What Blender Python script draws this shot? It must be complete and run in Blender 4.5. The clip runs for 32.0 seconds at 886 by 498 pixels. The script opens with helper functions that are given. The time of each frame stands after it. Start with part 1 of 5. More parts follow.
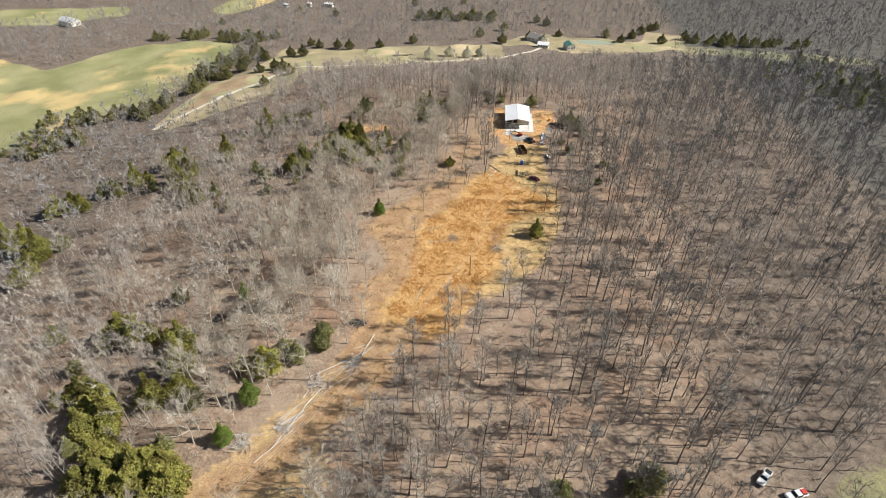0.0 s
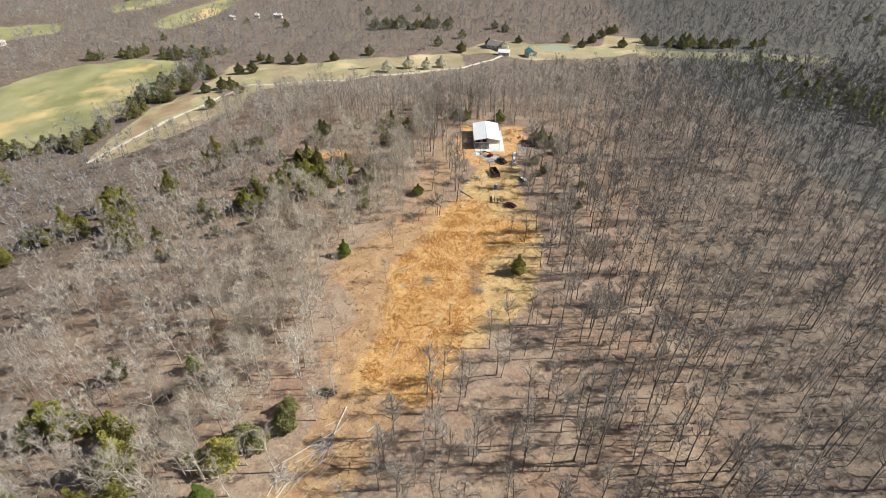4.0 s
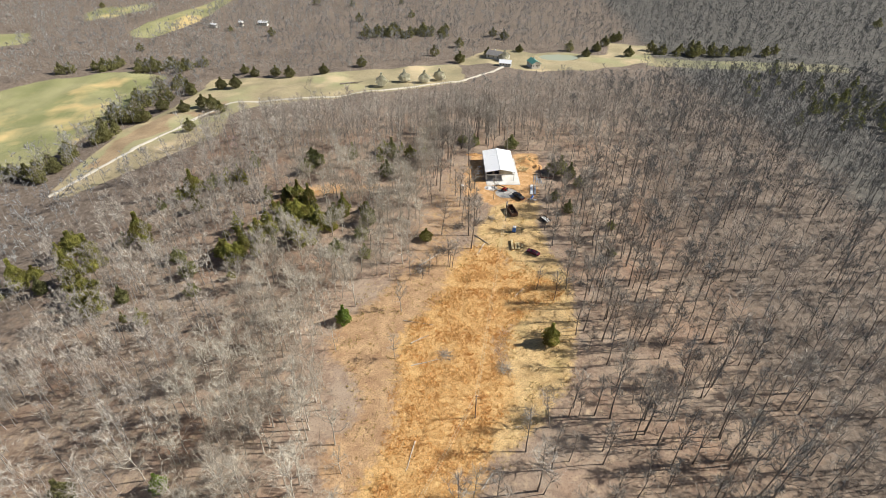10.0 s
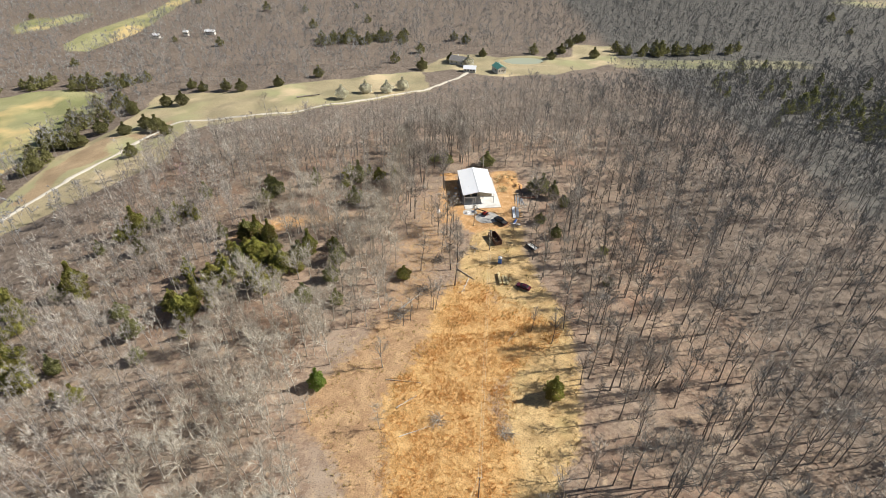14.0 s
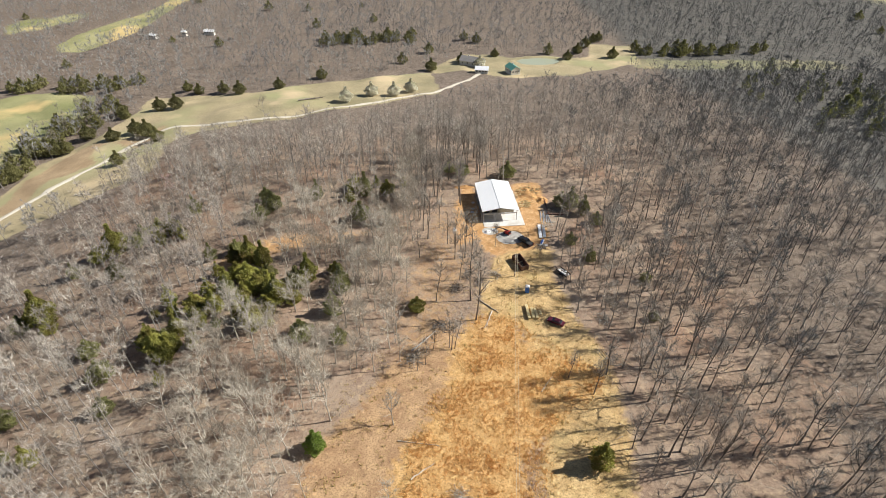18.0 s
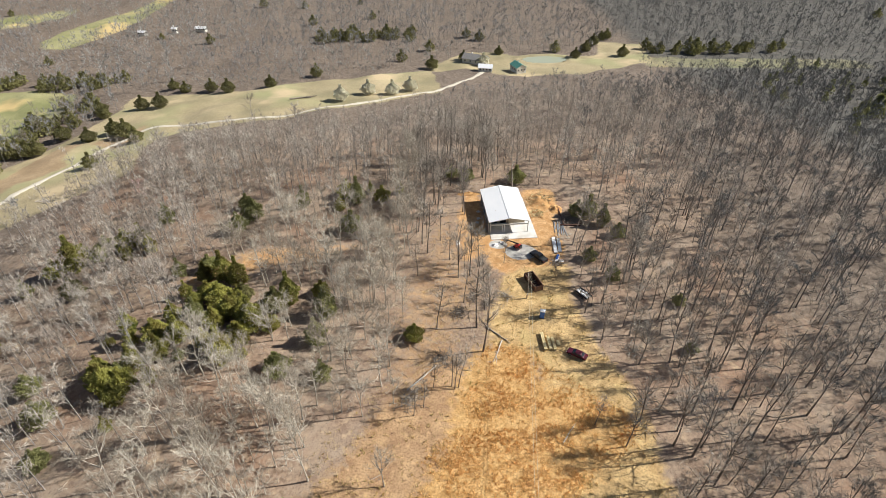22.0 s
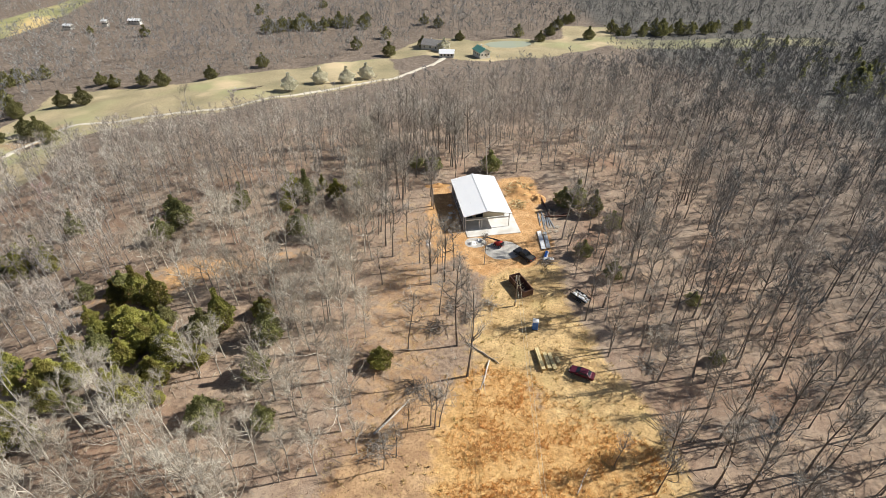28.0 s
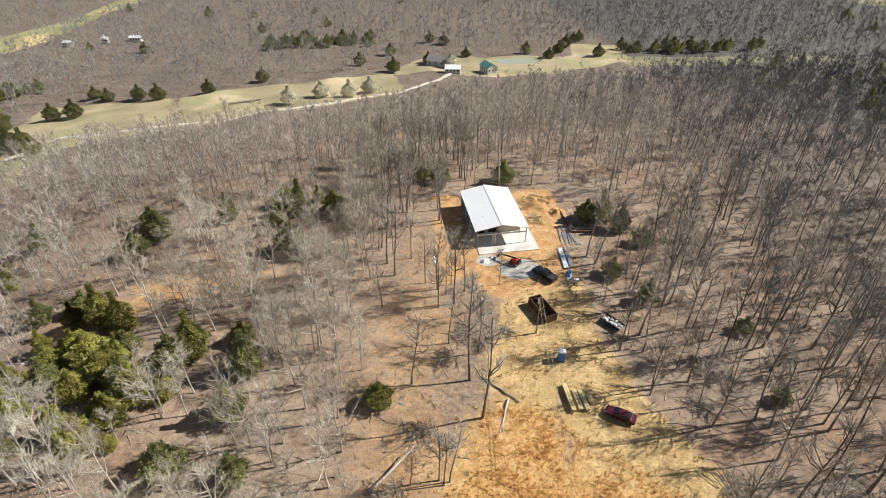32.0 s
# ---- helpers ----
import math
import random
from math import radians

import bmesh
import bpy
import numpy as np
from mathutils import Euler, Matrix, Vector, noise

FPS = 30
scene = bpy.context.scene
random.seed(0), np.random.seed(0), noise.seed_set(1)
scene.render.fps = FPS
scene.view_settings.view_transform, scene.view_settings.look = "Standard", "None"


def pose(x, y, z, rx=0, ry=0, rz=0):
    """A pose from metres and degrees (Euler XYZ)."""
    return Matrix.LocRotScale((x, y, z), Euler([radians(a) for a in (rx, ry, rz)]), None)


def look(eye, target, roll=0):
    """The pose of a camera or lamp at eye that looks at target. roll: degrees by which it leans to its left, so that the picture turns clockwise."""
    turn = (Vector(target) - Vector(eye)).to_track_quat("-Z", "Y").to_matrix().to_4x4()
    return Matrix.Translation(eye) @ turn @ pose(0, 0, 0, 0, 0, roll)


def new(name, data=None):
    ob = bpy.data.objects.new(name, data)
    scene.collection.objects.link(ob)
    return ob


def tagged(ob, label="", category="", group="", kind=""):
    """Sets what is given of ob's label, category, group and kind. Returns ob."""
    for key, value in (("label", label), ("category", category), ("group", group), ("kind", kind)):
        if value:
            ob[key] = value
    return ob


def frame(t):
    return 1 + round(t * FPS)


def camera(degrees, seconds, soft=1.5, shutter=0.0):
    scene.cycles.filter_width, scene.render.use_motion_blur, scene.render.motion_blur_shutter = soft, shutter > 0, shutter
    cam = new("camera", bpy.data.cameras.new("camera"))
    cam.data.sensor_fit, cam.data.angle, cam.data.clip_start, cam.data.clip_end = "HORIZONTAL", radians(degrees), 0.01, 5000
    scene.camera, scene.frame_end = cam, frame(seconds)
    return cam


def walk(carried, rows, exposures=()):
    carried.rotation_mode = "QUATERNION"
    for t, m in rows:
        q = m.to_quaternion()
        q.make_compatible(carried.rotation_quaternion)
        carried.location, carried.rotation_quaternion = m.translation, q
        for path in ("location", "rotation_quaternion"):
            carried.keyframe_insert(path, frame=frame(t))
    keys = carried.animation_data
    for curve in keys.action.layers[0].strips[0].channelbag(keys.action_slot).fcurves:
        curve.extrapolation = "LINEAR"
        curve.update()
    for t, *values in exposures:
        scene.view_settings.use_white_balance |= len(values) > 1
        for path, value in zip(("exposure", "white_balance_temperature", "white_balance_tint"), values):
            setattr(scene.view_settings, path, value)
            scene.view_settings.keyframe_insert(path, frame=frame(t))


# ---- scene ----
cam = camera(78.59, 32.0, soft=0.7)
PATH = [
    (0.0, look((7.87, -251.94, 114.33), (0.68, -204.65, 78.11), 0.46)),
    (0.5, look((7.15, -249.17, 114.38), (0.63, -201.73, 78.23), 0.48)),
    (1.0, look((6.43, -246.37, 114.43), (2.00, -198.67, 78.30), 0.27)),
    (1.5, look((5.68, -243.54, 114.49), (2.00, -195.75, 78.40), 0.17)),
    (2.0, look((4.90, -240.68, 114.51), (1.41, -192.94, 78.34), 0.17)),
    (2.5, look((4.17, -237.86, 114.46), (0.74, -190.00, 78.44), 0.13)),
    (3.0, look((3.49, -235.13, 114.30), (0.03, -187.24, 78.31), 0.16)),
    (3.5, look((2.84, -232.47, 114.04), (-0.56, -184.61, 78.01), 0.11)),
    (5.5, look((-0.06, -221.72, 113.04), (-3.64, -173.78, 77.14), 0.20)),
    (6.0, look((-0.85, -219.06, 112.83), (-4.45, -171.12, 76.92), 0.31)),
    (6.5, look((-1.63, -216.41, 112.64), (-5.31, -168.43, 76.79), 0.34)),
    (7.0, look((-2.39, -213.70, 112.48), (-6.19, -165.73, 76.64), 0.27)),
    (7.5, look((-3.13, -210.97, 112.32), (-7.04, -163.05, 76.43), 0.25)),
    (8.0, look((-3.99, -208.13, 112.19), (-7.96, -160.29, 76.20), 0.22)),
    (8.5, look((-4.98, -205.21, 112.10), (-9.02, -157.44, 76.02), 0.26)),
    (9.0, look((-6.02, -202.27, 112.02), (-9.76, -154.48, 75.95), 0.38)),
    (9.5, look((-7.06, -199.42, 111.96), (-10.86, -151.63, 75.89), 0.33)),
    (10.0, look((-8.02, -196.60, 111.96), (-10.30, -148.66, 75.95), 0.21)),
    (10.5, look((-8.92, -193.79, 112.00), (-10.16, -145.80, 76.01), 0.13)),
    (11.0, look((-9.75, -191.01, 112.04), (-10.21, -143.02, 76.02), 0.13)),
    (11.5, look((-10.52, -188.26, 112.03), (-10.60, -140.27, 76.01), 0.12)),
    (12.0, look((-11.20, -185.56, 111.93), (-9.98, -137.59, 75.91), -0.03)),
    (12.5, look((-11.80, -182.87, 111.72), (-10.13, -134.87, 75.76), -0.08)),
    (13.0, look((-12.32, -180.17, 111.40), (-10.67, -132.19, 75.41), -0.00)),
    (13.5, look((-12.81, -177.42, 110.94), (-11.21, -129.45, 74.95), 0.09)),
    (14.0, look((-13.32, -174.61, 110.35), (-11.75, -126.65, 74.32), 0.11)),
    (14.5, look((-13.83, -171.69, 109.61), (-12.29, -123.77, 73.54), 0.08)),
    (16.5, look((-15.74, -159.58, 106.11), (-14.20, -111.49, 70.26), 0.10)),
    (17.0, look((-16.20, -156.81, 104.99), (-14.73, -108.71, 69.15), 0.09)),
    (17.5, look((-16.53, -154.20, 103.67), (-15.31, -106.08, 67.85), -0.03)),
    (18.0, look((-16.58, -151.61, 102.29), (-15.51, -103.55, 66.39), -0.21)),
    (18.5, look((-16.45, -148.92, 100.98), (-15.45, -100.85, 65.10), -0.26)),
    (19.0, look((-16.33, -146.22, 99.76), (-15.42, -98.14, 63.88), -0.22)),
    (19.5, look((-16.27, -143.61, 98.63), (-15.34, -95.52, 62.77), -0.09)),
    (20.0, look((-16.36, -141.04, 97.55), (-15.39, -92.91, 61.73), 0.07)),
    (20.5, look((-16.51, -138.57, 96.45), (-15.49, -90.40, 60.70), 0.05)),
    (21.0, look((-16.54, -136.37, 95.29), (-15.40, -88.19, 59.55), -0.07)),
    (21.5, look((-16.46, -134.34, 94.05), (-15.40, -86.18, 58.28), -0.09)),
    (22.0, look((-16.40, -132.37, 92.76), (-15.40, -84.15, 57.07), -0.12)),
    (22.5, look((-16.37, -130.48, 91.41), (-15.33, -82.25, 55.73), -0.06)),
    (23.0, look((-16.43, -128.58, 90.05), (-15.35, -80.36, 54.36), 0.01)),
    (23.5, look((-16.51, -126.68, 88.75), (-15.43, -78.44, 53.08), 0.04)),
    (24.0, look((-16.56, -124.83, 87.54), (-15.55, -76.63, 51.82), -0.00)),
    (24.5, look((-16.59, -123.08, 86.41), (-15.66, -74.86, 50.71), 0.05)),
    (26.5, look((-16.54, -116.61, 81.91), (-16.52, -68.41, 46.18), 0.09)),
    (27.0, look((-16.50, -115.10, 80.85), (-15.14, -66.92, 45.11), 0.04)),
    (27.5, look((-16.41, -113.67, 79.79), (-13.41, -65.66, 43.93), -0.10)),
    (28.0, look((-16.34, -112.24, 78.72), (-11.64, -64.35, 42.88), -0.07)),
    (28.5, look((-16.27, -110.78, 77.64), (-11.26, -62.94, 41.76), -0.24)),
    (29.0, look((-16.17, -109.19, 76.50), (-11.20, -61.36, 40.62), -0.23)),
    (29.5, look((-16.12, -107.56, 75.29), (-11.24, -59.66, 39.47), -0.20)),
    (30.0, look((-16.06, -106.01, 73.97), (-11.37, -58.16, 38.08), -0.31)),
    (30.5, look((-16.03, -104.55, 72.60), (-11.46, -56.60, 36.82), -0.19)),
    (31.0, look((-16.08, -103.16, 71.18), (-11.66, -55.16, 35.45), -0.26)),
    (31.5, look((-16.24, -101.73, 69.78), (-11.81, -52.55, 35.71), -0.19)),
    (32.0, look((-16.40, -100.37, 68.38), (-11.90, -50.91, 34.71), -0.06)),
]
walk(cam, PATH, [(0.0, 0.5), (32.0, 0.5)])

# ---- world and sun ----
SUN_AZ, SUN_EL = radians(6.5), radians(38.0)   # azimuth from +x towards +y
world = bpy.data.worlds.new("sky_world")
scene.world = world
world.use_nodes = True
wn = world.node_tree.nodes
sky = wn.new("ShaderNodeTexSky")
sky.sky_type, sky.sun_disc = "NISHITA", False
sky.sun_elevation, sky.sun_rotation = SUN_EL, radians(90) - SUN_AZ
sky.air_density, sky.dust_density = 0.8, 0.4
wn["Background"].inputs["Strength"].default_value = 0.05
world.node_tree.links.new(sky.outputs[0], wn["Background"].inputs["Color"])
sun = new("sun", bpy.data.lights.new("sun", "SUN"))
sun.data.energy, sun.data.angle, sun.data.color = 5.0, radians(0.53), (1.0, 0.97, 0.91)
sun_way = Vector((math.cos(SUN_EL) * math.cos(SUN_AZ), math.cos(SUN_EL) * math.sin(SUN_AZ), math.sin(SUN_EL)))
sun.matrix_world = look(sun_way * 400, (0, 0, 0))


# ---- materials ----
def node_mat(name, rough=0.8, metal=0.0):
    m = bpy.data.materials.new(name)
    m.use_nodes = True
    bsdf = m.node_tree.nodes["Principled BSDF"]
    bsdf.inputs["Roughness"].default_value = rough
    bsdf.inputs["Metallic"].default_value = metal
    return m, m.node_tree.nodes, m.node_tree.links, bsdf


def noise_fac(nodes, links, vec, scale, detail=4.0, lo=0.35, hi=0.65):
    n = nodes.new("ShaderNodeTexNoise")
    n.inputs["Scale"].default_value, n.inputs["Detail"].default_value = scale, detail
    links.new(vec, n.inputs["Vector"])
    r = nodes.new("ShaderNodeMapRange")
    r.inputs["From Min"].default_value, r.inputs["From Max"].default_value = lo, hi
    links.new(n.outputs["Fac"], r.inputs["Value"])
    return r.outputs["Result"]


def mix_col(nodes, links, fac, a, b):
    m = nodes.new("ShaderNodeMix")
    m.data_type = "RGBA"
    for sock, v in ((m.inputs["Factor"], fac), (m.inputs["A"], a), (m.inputs["B"], b)):
        if isinstance(v, (tuple, list)):
            sock.default_value = (*v, 1.0)
        elif isinstance(v, (int, float)):
            sock.default_value = v
        else:
            links.new(v, sock)
    return m.outputs["Result"]


def surface(name, c1, c2, scale=3.0, rough=0.8, metal=0.0, fine=25.0, bump=0.2, c3=None, per=0.0, wide=0.2, thin=0.0):
    """A two-scale mottled surface: c1 to c2 by a coarse and a fine noise, c3 as wide stains, per: object by object."""
    m, nodes, links, bsdf = node_mat(name, rough, metal)
    geo = nodes.new("ShaderNodeNewGeometry")
    pos = geo.outputs["Position"]
    a = noise_fac(nodes, links, pos, scale)
    b = noise_fac(nodes, links, pos, fine, 3.0)
    mid = nodes.new("ShaderNodeMath")
    mid.operation = "MULTIPLY_ADD"
    links.new(b, mid.inputs[0])
    mid.inputs[1].default_value = 0.5
    half = nodes.new("ShaderNodeMath")
    half.operation = "MULTIPLY"
    half.inputs[1].default_value = 0.5
    links.new(a, half.inputs[0])
    links.new(half.outputs[0], mid.inputs[2])
    col = mix_col(nodes, links, mid.outputs[0], c1, c2)
    if c3:
        col = mix_col(nodes, links, noise_fac(nodes, links, pos, wide, 2.0, 0.45, 0.65), col, c3)
    if per:
        info = nodes.new("ShaderNodeObjectInfo")
        hsv = nodes.new("ShaderNodeHueSaturation")
        r = nodes.new("ShaderNodeMapRange")
        r.inputs["To Min"].default_value, r.inputs["To Max"].default_value = 1 - per, 1 + per
        links.new(info.outputs["Random"], r.inputs["Value"])
        links.new(r.outputs["Result"], hsv.inputs["Value"])
        links.new(col, hsv.inputs["Color"])
        col = hsv.outputs["Color"]
    links.new(col, bsdf.inputs["Base Color"])
    if thin:
        leaf, both = nodes.new("ShaderNodeBsdfTranslucent"), nodes.new("ShaderNodeMixShader")
        links.new(col, leaf.inputs["Color"])
        both.inputs["Fac"].default_value = thin
        links.new(bsdf.outputs[0], both.inputs[1])
        links.new(leaf.outputs[0], both.inputs[2])
        links.new(both.outputs[0], nodes["Material Output"].inputs["Surface"])
    if bump:
        bp = nodes.new("ShaderNodeBump")
        bp.inputs["Strength"].default_value = bump
        bp.inputs["Distance"].default_value = 0.02
        links.new(b, bp.inputs["Height"])
        links.new(bp.outputs["Normal"], bsdf.inputs["Normal"])
    return m


M_BARK = surface("bark", (0.10, 0.08, 0.062), (0.24, 0.20, 0.162), 1.5, 0.95, bump=0.5, per=0.3, c3=(0.30, 0.265, 0.225), wide=0.05)
M_TWIG = surface("twigs", (0.205, 0.18, 0.146), (0.59, 0.53, 0.45), 0.13, 0.95, fine=0.6, bump=0.0, c3=(0.33, 0.275, 0.225), per=0.2, wide=0.06)
# West trees' pale bark and their sunlit brightness are both put into colour.
M_TWIG_PALE = surface("pale_twigs", (0.27, 0.237, 0.185), (0.70, 0.635, 0.52), 0.13, 0.95, fine=0.6, bump=0.0, c3=(0.29, 0.24, 0.185), per=0.2, wide=0.08)
# Distance haze is put into this colour: greyer than the near twigs.
M_TWIG_FAR_HAZED = surface("far_twigs_hazed", (0.235, 0.225, 0.207), (0.43, 0.418, 0.39), 0.06, 0.95, fine=0.4, bump=0.0, c3=(0.24, 0.235, 0.235), wide=0.012)
# Same bare trees with the backlit east's shade put into twigs and bark.
M_TWIG_SHADE_TONED = surface("shade_toned_twigs", (0.11, 0.109, 0.10), (0.225, 0.222, 0.207), 0.06, 0.95, fine=0.4, bump=0.0, c3=(0.14, 0.14, 0.135), wide=0.012)
M_BARK_SHADE_TONED = surface("shade_toned_bark", (0.09, 0.08, 0.07), (0.19, 0.17, 0.155), 0.3, 0.95, fine=2.0, bump=0.0)
M_REDBUD = surface("redbud_twigs", (0.42, 0.25, 0.26), (0.62, 0.40, 0.40), 0.2, 0.95, fine=1.0, bump=0.0)
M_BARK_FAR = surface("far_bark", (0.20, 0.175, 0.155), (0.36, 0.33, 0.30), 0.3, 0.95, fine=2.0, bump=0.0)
# Pale bark, lightened further for the sunlit look of the west side.
M_GREY_BARK = surface("grey_bark", (0.30, 0.262, 0.212), (0.55, 0.49, 0.41), 1.2, 0.9, bump=0.4, per=0.25)
M_PALE_BARK = surface("pale_bark", (0.42, 0.38, 0.33), (0.62, 0.58, 0.52), 1.0, 0.9, bump=0.4)
M_CEDAR = surface("cedar_foliage", (0.235, 0.24, 0.055), (0.50, 0.47, 0.135), 0.9, 0.9, fine=6.0, bump=0.0, per=0.28, c3=(0.22, 0.19, 0.05), wide=0.25, thin=0.4)
M_CEDAR_DULL = surface("dull_cedar_foliage", (0.175, 0.18, 0.065), (0.37, 0.365, 0.155), 0.9, 0.9, fine=6.0, bump=0.0, per=0.25, thin=0.4)
M_CEDAR_DARK = surface("dark_cedar_foliage", (0.12, 0.118, 0.045), (0.27, 0.25, 0.10), 0.9, 0.9, fine=6.0, bump=0.0, per=0.25, thin=0.35)
M_PINE = surface("bright_pine_foliage", (0.12, 0.18, 0.03), (0.26, 0.33, 0.07), 0.9, 0.9, fine=6.0, bump=0.0, per=0.15, thin=0.4)
M_BLOSSOM = surface("blossom", (0.60, 0.56, 0.42), (0.80, 0.77, 0.62), 1.0, 0.9, fine=6.0, bump=0.0)
M_GRASS = surface("dry_grass", (0.64, 0.385, 0.14), (0.88, 0.63, 0.30), 0.35, 0.9, fine=3.0, bump=0.0, c3=(0.66, 0.38, 0.13), wide=0.12, thin=0.4)
M_STRAW = surface("straw_grass", (0.50, 0.36, 0.15), (0.70, 0.56, 0.30), 0.35, 0.9, fine=3.0, bump=0.0, c3=(0.46, 0.36, 0.14), wide=0.15, thin=0.4)
M_LEAF = surface("leaf_litter_clump", (0.20, 0.12, 0.08), (0.33, 0.22, 0.15), 1.0, 0.95, bump=0.0)
M_ROOF = surface("white_metal", (0.86, 0.87, 0.88), (0.90, 0.90, 0.90), 0.4, 0.35, fine=2.0, bump=0.02)
M_WALL = surface("slate_metal_siding", (0.15, 0.175, 0.21), (0.21, 0.24, 0.28), 0.5, 0.45, bump=0.03)
M_TRIM = surface("pale_trim", (0.62, 0.60, 0.55), (0.72, 0.70, 0.66), 1.0, 0.5, bump=0.05)
M_STEEL = surface("red_oxide_steel", (0.12, 0.05, 0.035), (0.20, 0.10, 0.07), 2.0, 0.6, 0.3)
M_GALV = surface("galvanised_steel", (0.45, 0.47, 0.48), (0.62, 0.63, 0.64), 2.0, 0.4, 0.6)
M_INSUL = surface("tan_insulation", (0.42, 0.35, 0.24), (0.52, 0.44, 0.32), 0.8, 0.8)
M_CONC = surface("concrete", (0.64, 0.62, 0.58), (0.77, 0.75, 0.71), 0.6, 0.85, c3=(0.56, 0.53, 0.47), wide=0.3)
M_GRAVEL = surface("gravel", (0.36, 0.34, 0.30), (0.58, 0.55, 0.50), 1.2, 0.95, fine=12.0, bump=0.8)
M_DRIVE = surface("pale_gravel_drive", (0.52, 0.46, 0.36), (0.68, 0.62, 0.52), 0.5, 0.95, fine=8.0, bump=0.6)
M_DIRT = surface("orange_clay", (0.48, 0.24, 0.08), (0.66, 0.40, 0.17), 0.7, 0.95, fine=5.0, bump=0.9, c3=(0.38, 0.20, 0.08), wide=0.5)
M_LUMBER = surface("sawn_lumber", (0.55, 0.42, 0.20), (0.72, 0.60, 0.34), 2.0, 0.8, per=0.15)
M_WOOD = surface("weathered_wood", (0.30, 0.25, 0.19), (0.48, 0.42, 0.34), 2.0, 0.9, per=0.2)
M_POLE = surface("creosote_pole", (0.16, 0.11, 0.07), (0.26, 0.20, 0.14), 3.0, 0.9)
M_WIRE = surface("aluminium_cable", (0.48, 0.42, 0.30), (0.62, 0.56, 0.42), 2.0, 0.5, 0.2, bump=0.0)
M_RUST = surface("dark_rusty_steel", (0.055, 0.025, 0.018), (0.13, 0.06, 0.04), 1.2, 0.75, 0.2, c3=(0.16, 0.09, 0.06), wide=0.7)
M_NEARBLACK = surface("near_black_wood", (0.018, 0.016, 0.015), (0.07, 0.06, 0.055), 2.0, 0.9, bump=0.6)
M_TYRE = surface("tyre_rubber", (0.02, 0.02, 0.02), (0.045, 0.045, 0.045), 5.0, 0.9)
M_GLASS, _n, _l, _b = node_mat("dark_car_glass", 0.08)
_b.inputs["Base Color"].default_value = (0.02, 0.025, 0.03, 1)
M_BLUE = surface("blue_plastic", (0.03, 0.15, 0.55), (0.05, 0.22, 0.68), 2.0, 0.5)
M_WHITE = surface("white_plastic", (0.72, 0.72, 0.72), (0.82, 0.82, 0.81), 2.0, 0.6)
M_TARP = surface("pale_tarp", (0.66, 0.64, 0.62), (0.80, 0.78, 0.76), 1.5, 0.7, bump=0.6)
M_RED = surface("red_paint", (0.50, 0.035, 0.025), (0.62, 0.06, 0.04), 2.0, 0.4)
M_BLACK = surface("black_paint", (0.012, 0.012, 0.014), (0.03, 0.03, 0.035), 2.0, 0.35)
M_MAROON = surface("maroon_paint", (0.10, 0.02, 0.036), (0.15, 0.032, 0.05), 1.5, 0.25, 0.3, bump=0.0)
M_CARWHITE = surface("white_car_paint", (0.74, 0.74, 0.73), (0.80, 0.80, 0.79), 1.5, 0.3, bump=0.0)
M_CHROME = surface("bright_metal", (0.6, 0.6, 0.6), (0.75, 0.75, 0.75), 2.0, 0.25, 0.9, bump=0.0)
M_LAMP = surface("lamp_glass", (0.7, 0.68, 0.62), (0.8, 0.78, 0.72), 4.0, 0.15, bump=0.0)
M_TAIL = surface("red_lamp_glass", (0.35, 0.01, 0.01), (0.45, 0.02, 0.02), 4.0, 0.2, bump=0.0)
M_SHINGLE = surface("grey_shingles", (0.20, 0.19, 0.18), (0.32, 0.30, 0.28), 1.0, 0.9)
M_GREENROOF = surface("green_metal_roof", (0.10, 0.30, 0.24), (0.15, 0.38, 0.30), 1.0, 0.45)
M_SIDING = surface("pale_siding", (0.60, 0.57, 0.50), (0.72, 0.69, 0.62), 1.0, 0.7)
M_WATER, _n, _l, _b = node_mat("pond_water", 0.06)
_b.inputs["Base Color"].default_value = (0.40, 0.42, 0.30, 1)


# ---- building helpers ----
def terrain(x, y):
    """Height of the ground: a hilltop that falls away to the north and west."""
    x, y = np.asarray(x, float), np.asarray(y, float)
    d = np.sqrt(np.maximum(0, y - 30) ** 2 + (np.maximum(0, -x - 60) * 1.05) ** 2 + (np.maximum(0, x - 100) * 0.6) ** 2)
    return -36 * (1 - np.exp(-(d / 150) ** 1.5))


def gz(x, y):
    return float(terrain(x, y))


def mesh_from(name, verts, faces, mats, index=None, smooth=False):
    """A mesh of equal-sided faces from arrays."""
    verts, faces = np.asarray(verts, np.float32), np.asarray(faces, np.int32)
    k = faces.shape[1]
    me = bpy.data.meshes.new(name)
    me.vertices.add(len(verts))
    me.vertices.foreach_set("co", verts.ravel())
    me.loops.add(faces.size)
    me.loops.foreach_set("vertex_index", faces.ravel())
    me.polygons.add(len(faces))
    me.polygons.foreach_set("loop_start", np.arange(0, faces.size, k, dtype=np.int32))
    me.polygons.foreach_set("loop_total", np.full(len(faces), k, dtype=np.int32))
    if index is not None:
        me.polygons.foreach_set("material_index", np.asarray(index, np.int32))
    me.polygons.foreach_set("use_smooth", np.full(len(faces), smooth))
    for m in mats:
        me.materials.append(m)
    me.update()
    return me


def part(name, bm, material, parent, label=""):
    """Links a bmesh (or a ready mesh) as one mesh object under a thing or a part."""
    if isinstance(bm, bpy.types.Mesh):
        me = bm
    else:
        me = bpy.data.meshes.new(name)
        bm.normal_update()
        bm.to_mesh(me)
        bm.free()
        me.materials.append(material)
    ob = new(name, me)
    ob.parent = parent
    if label:
        ob["label"] = label
    return ob


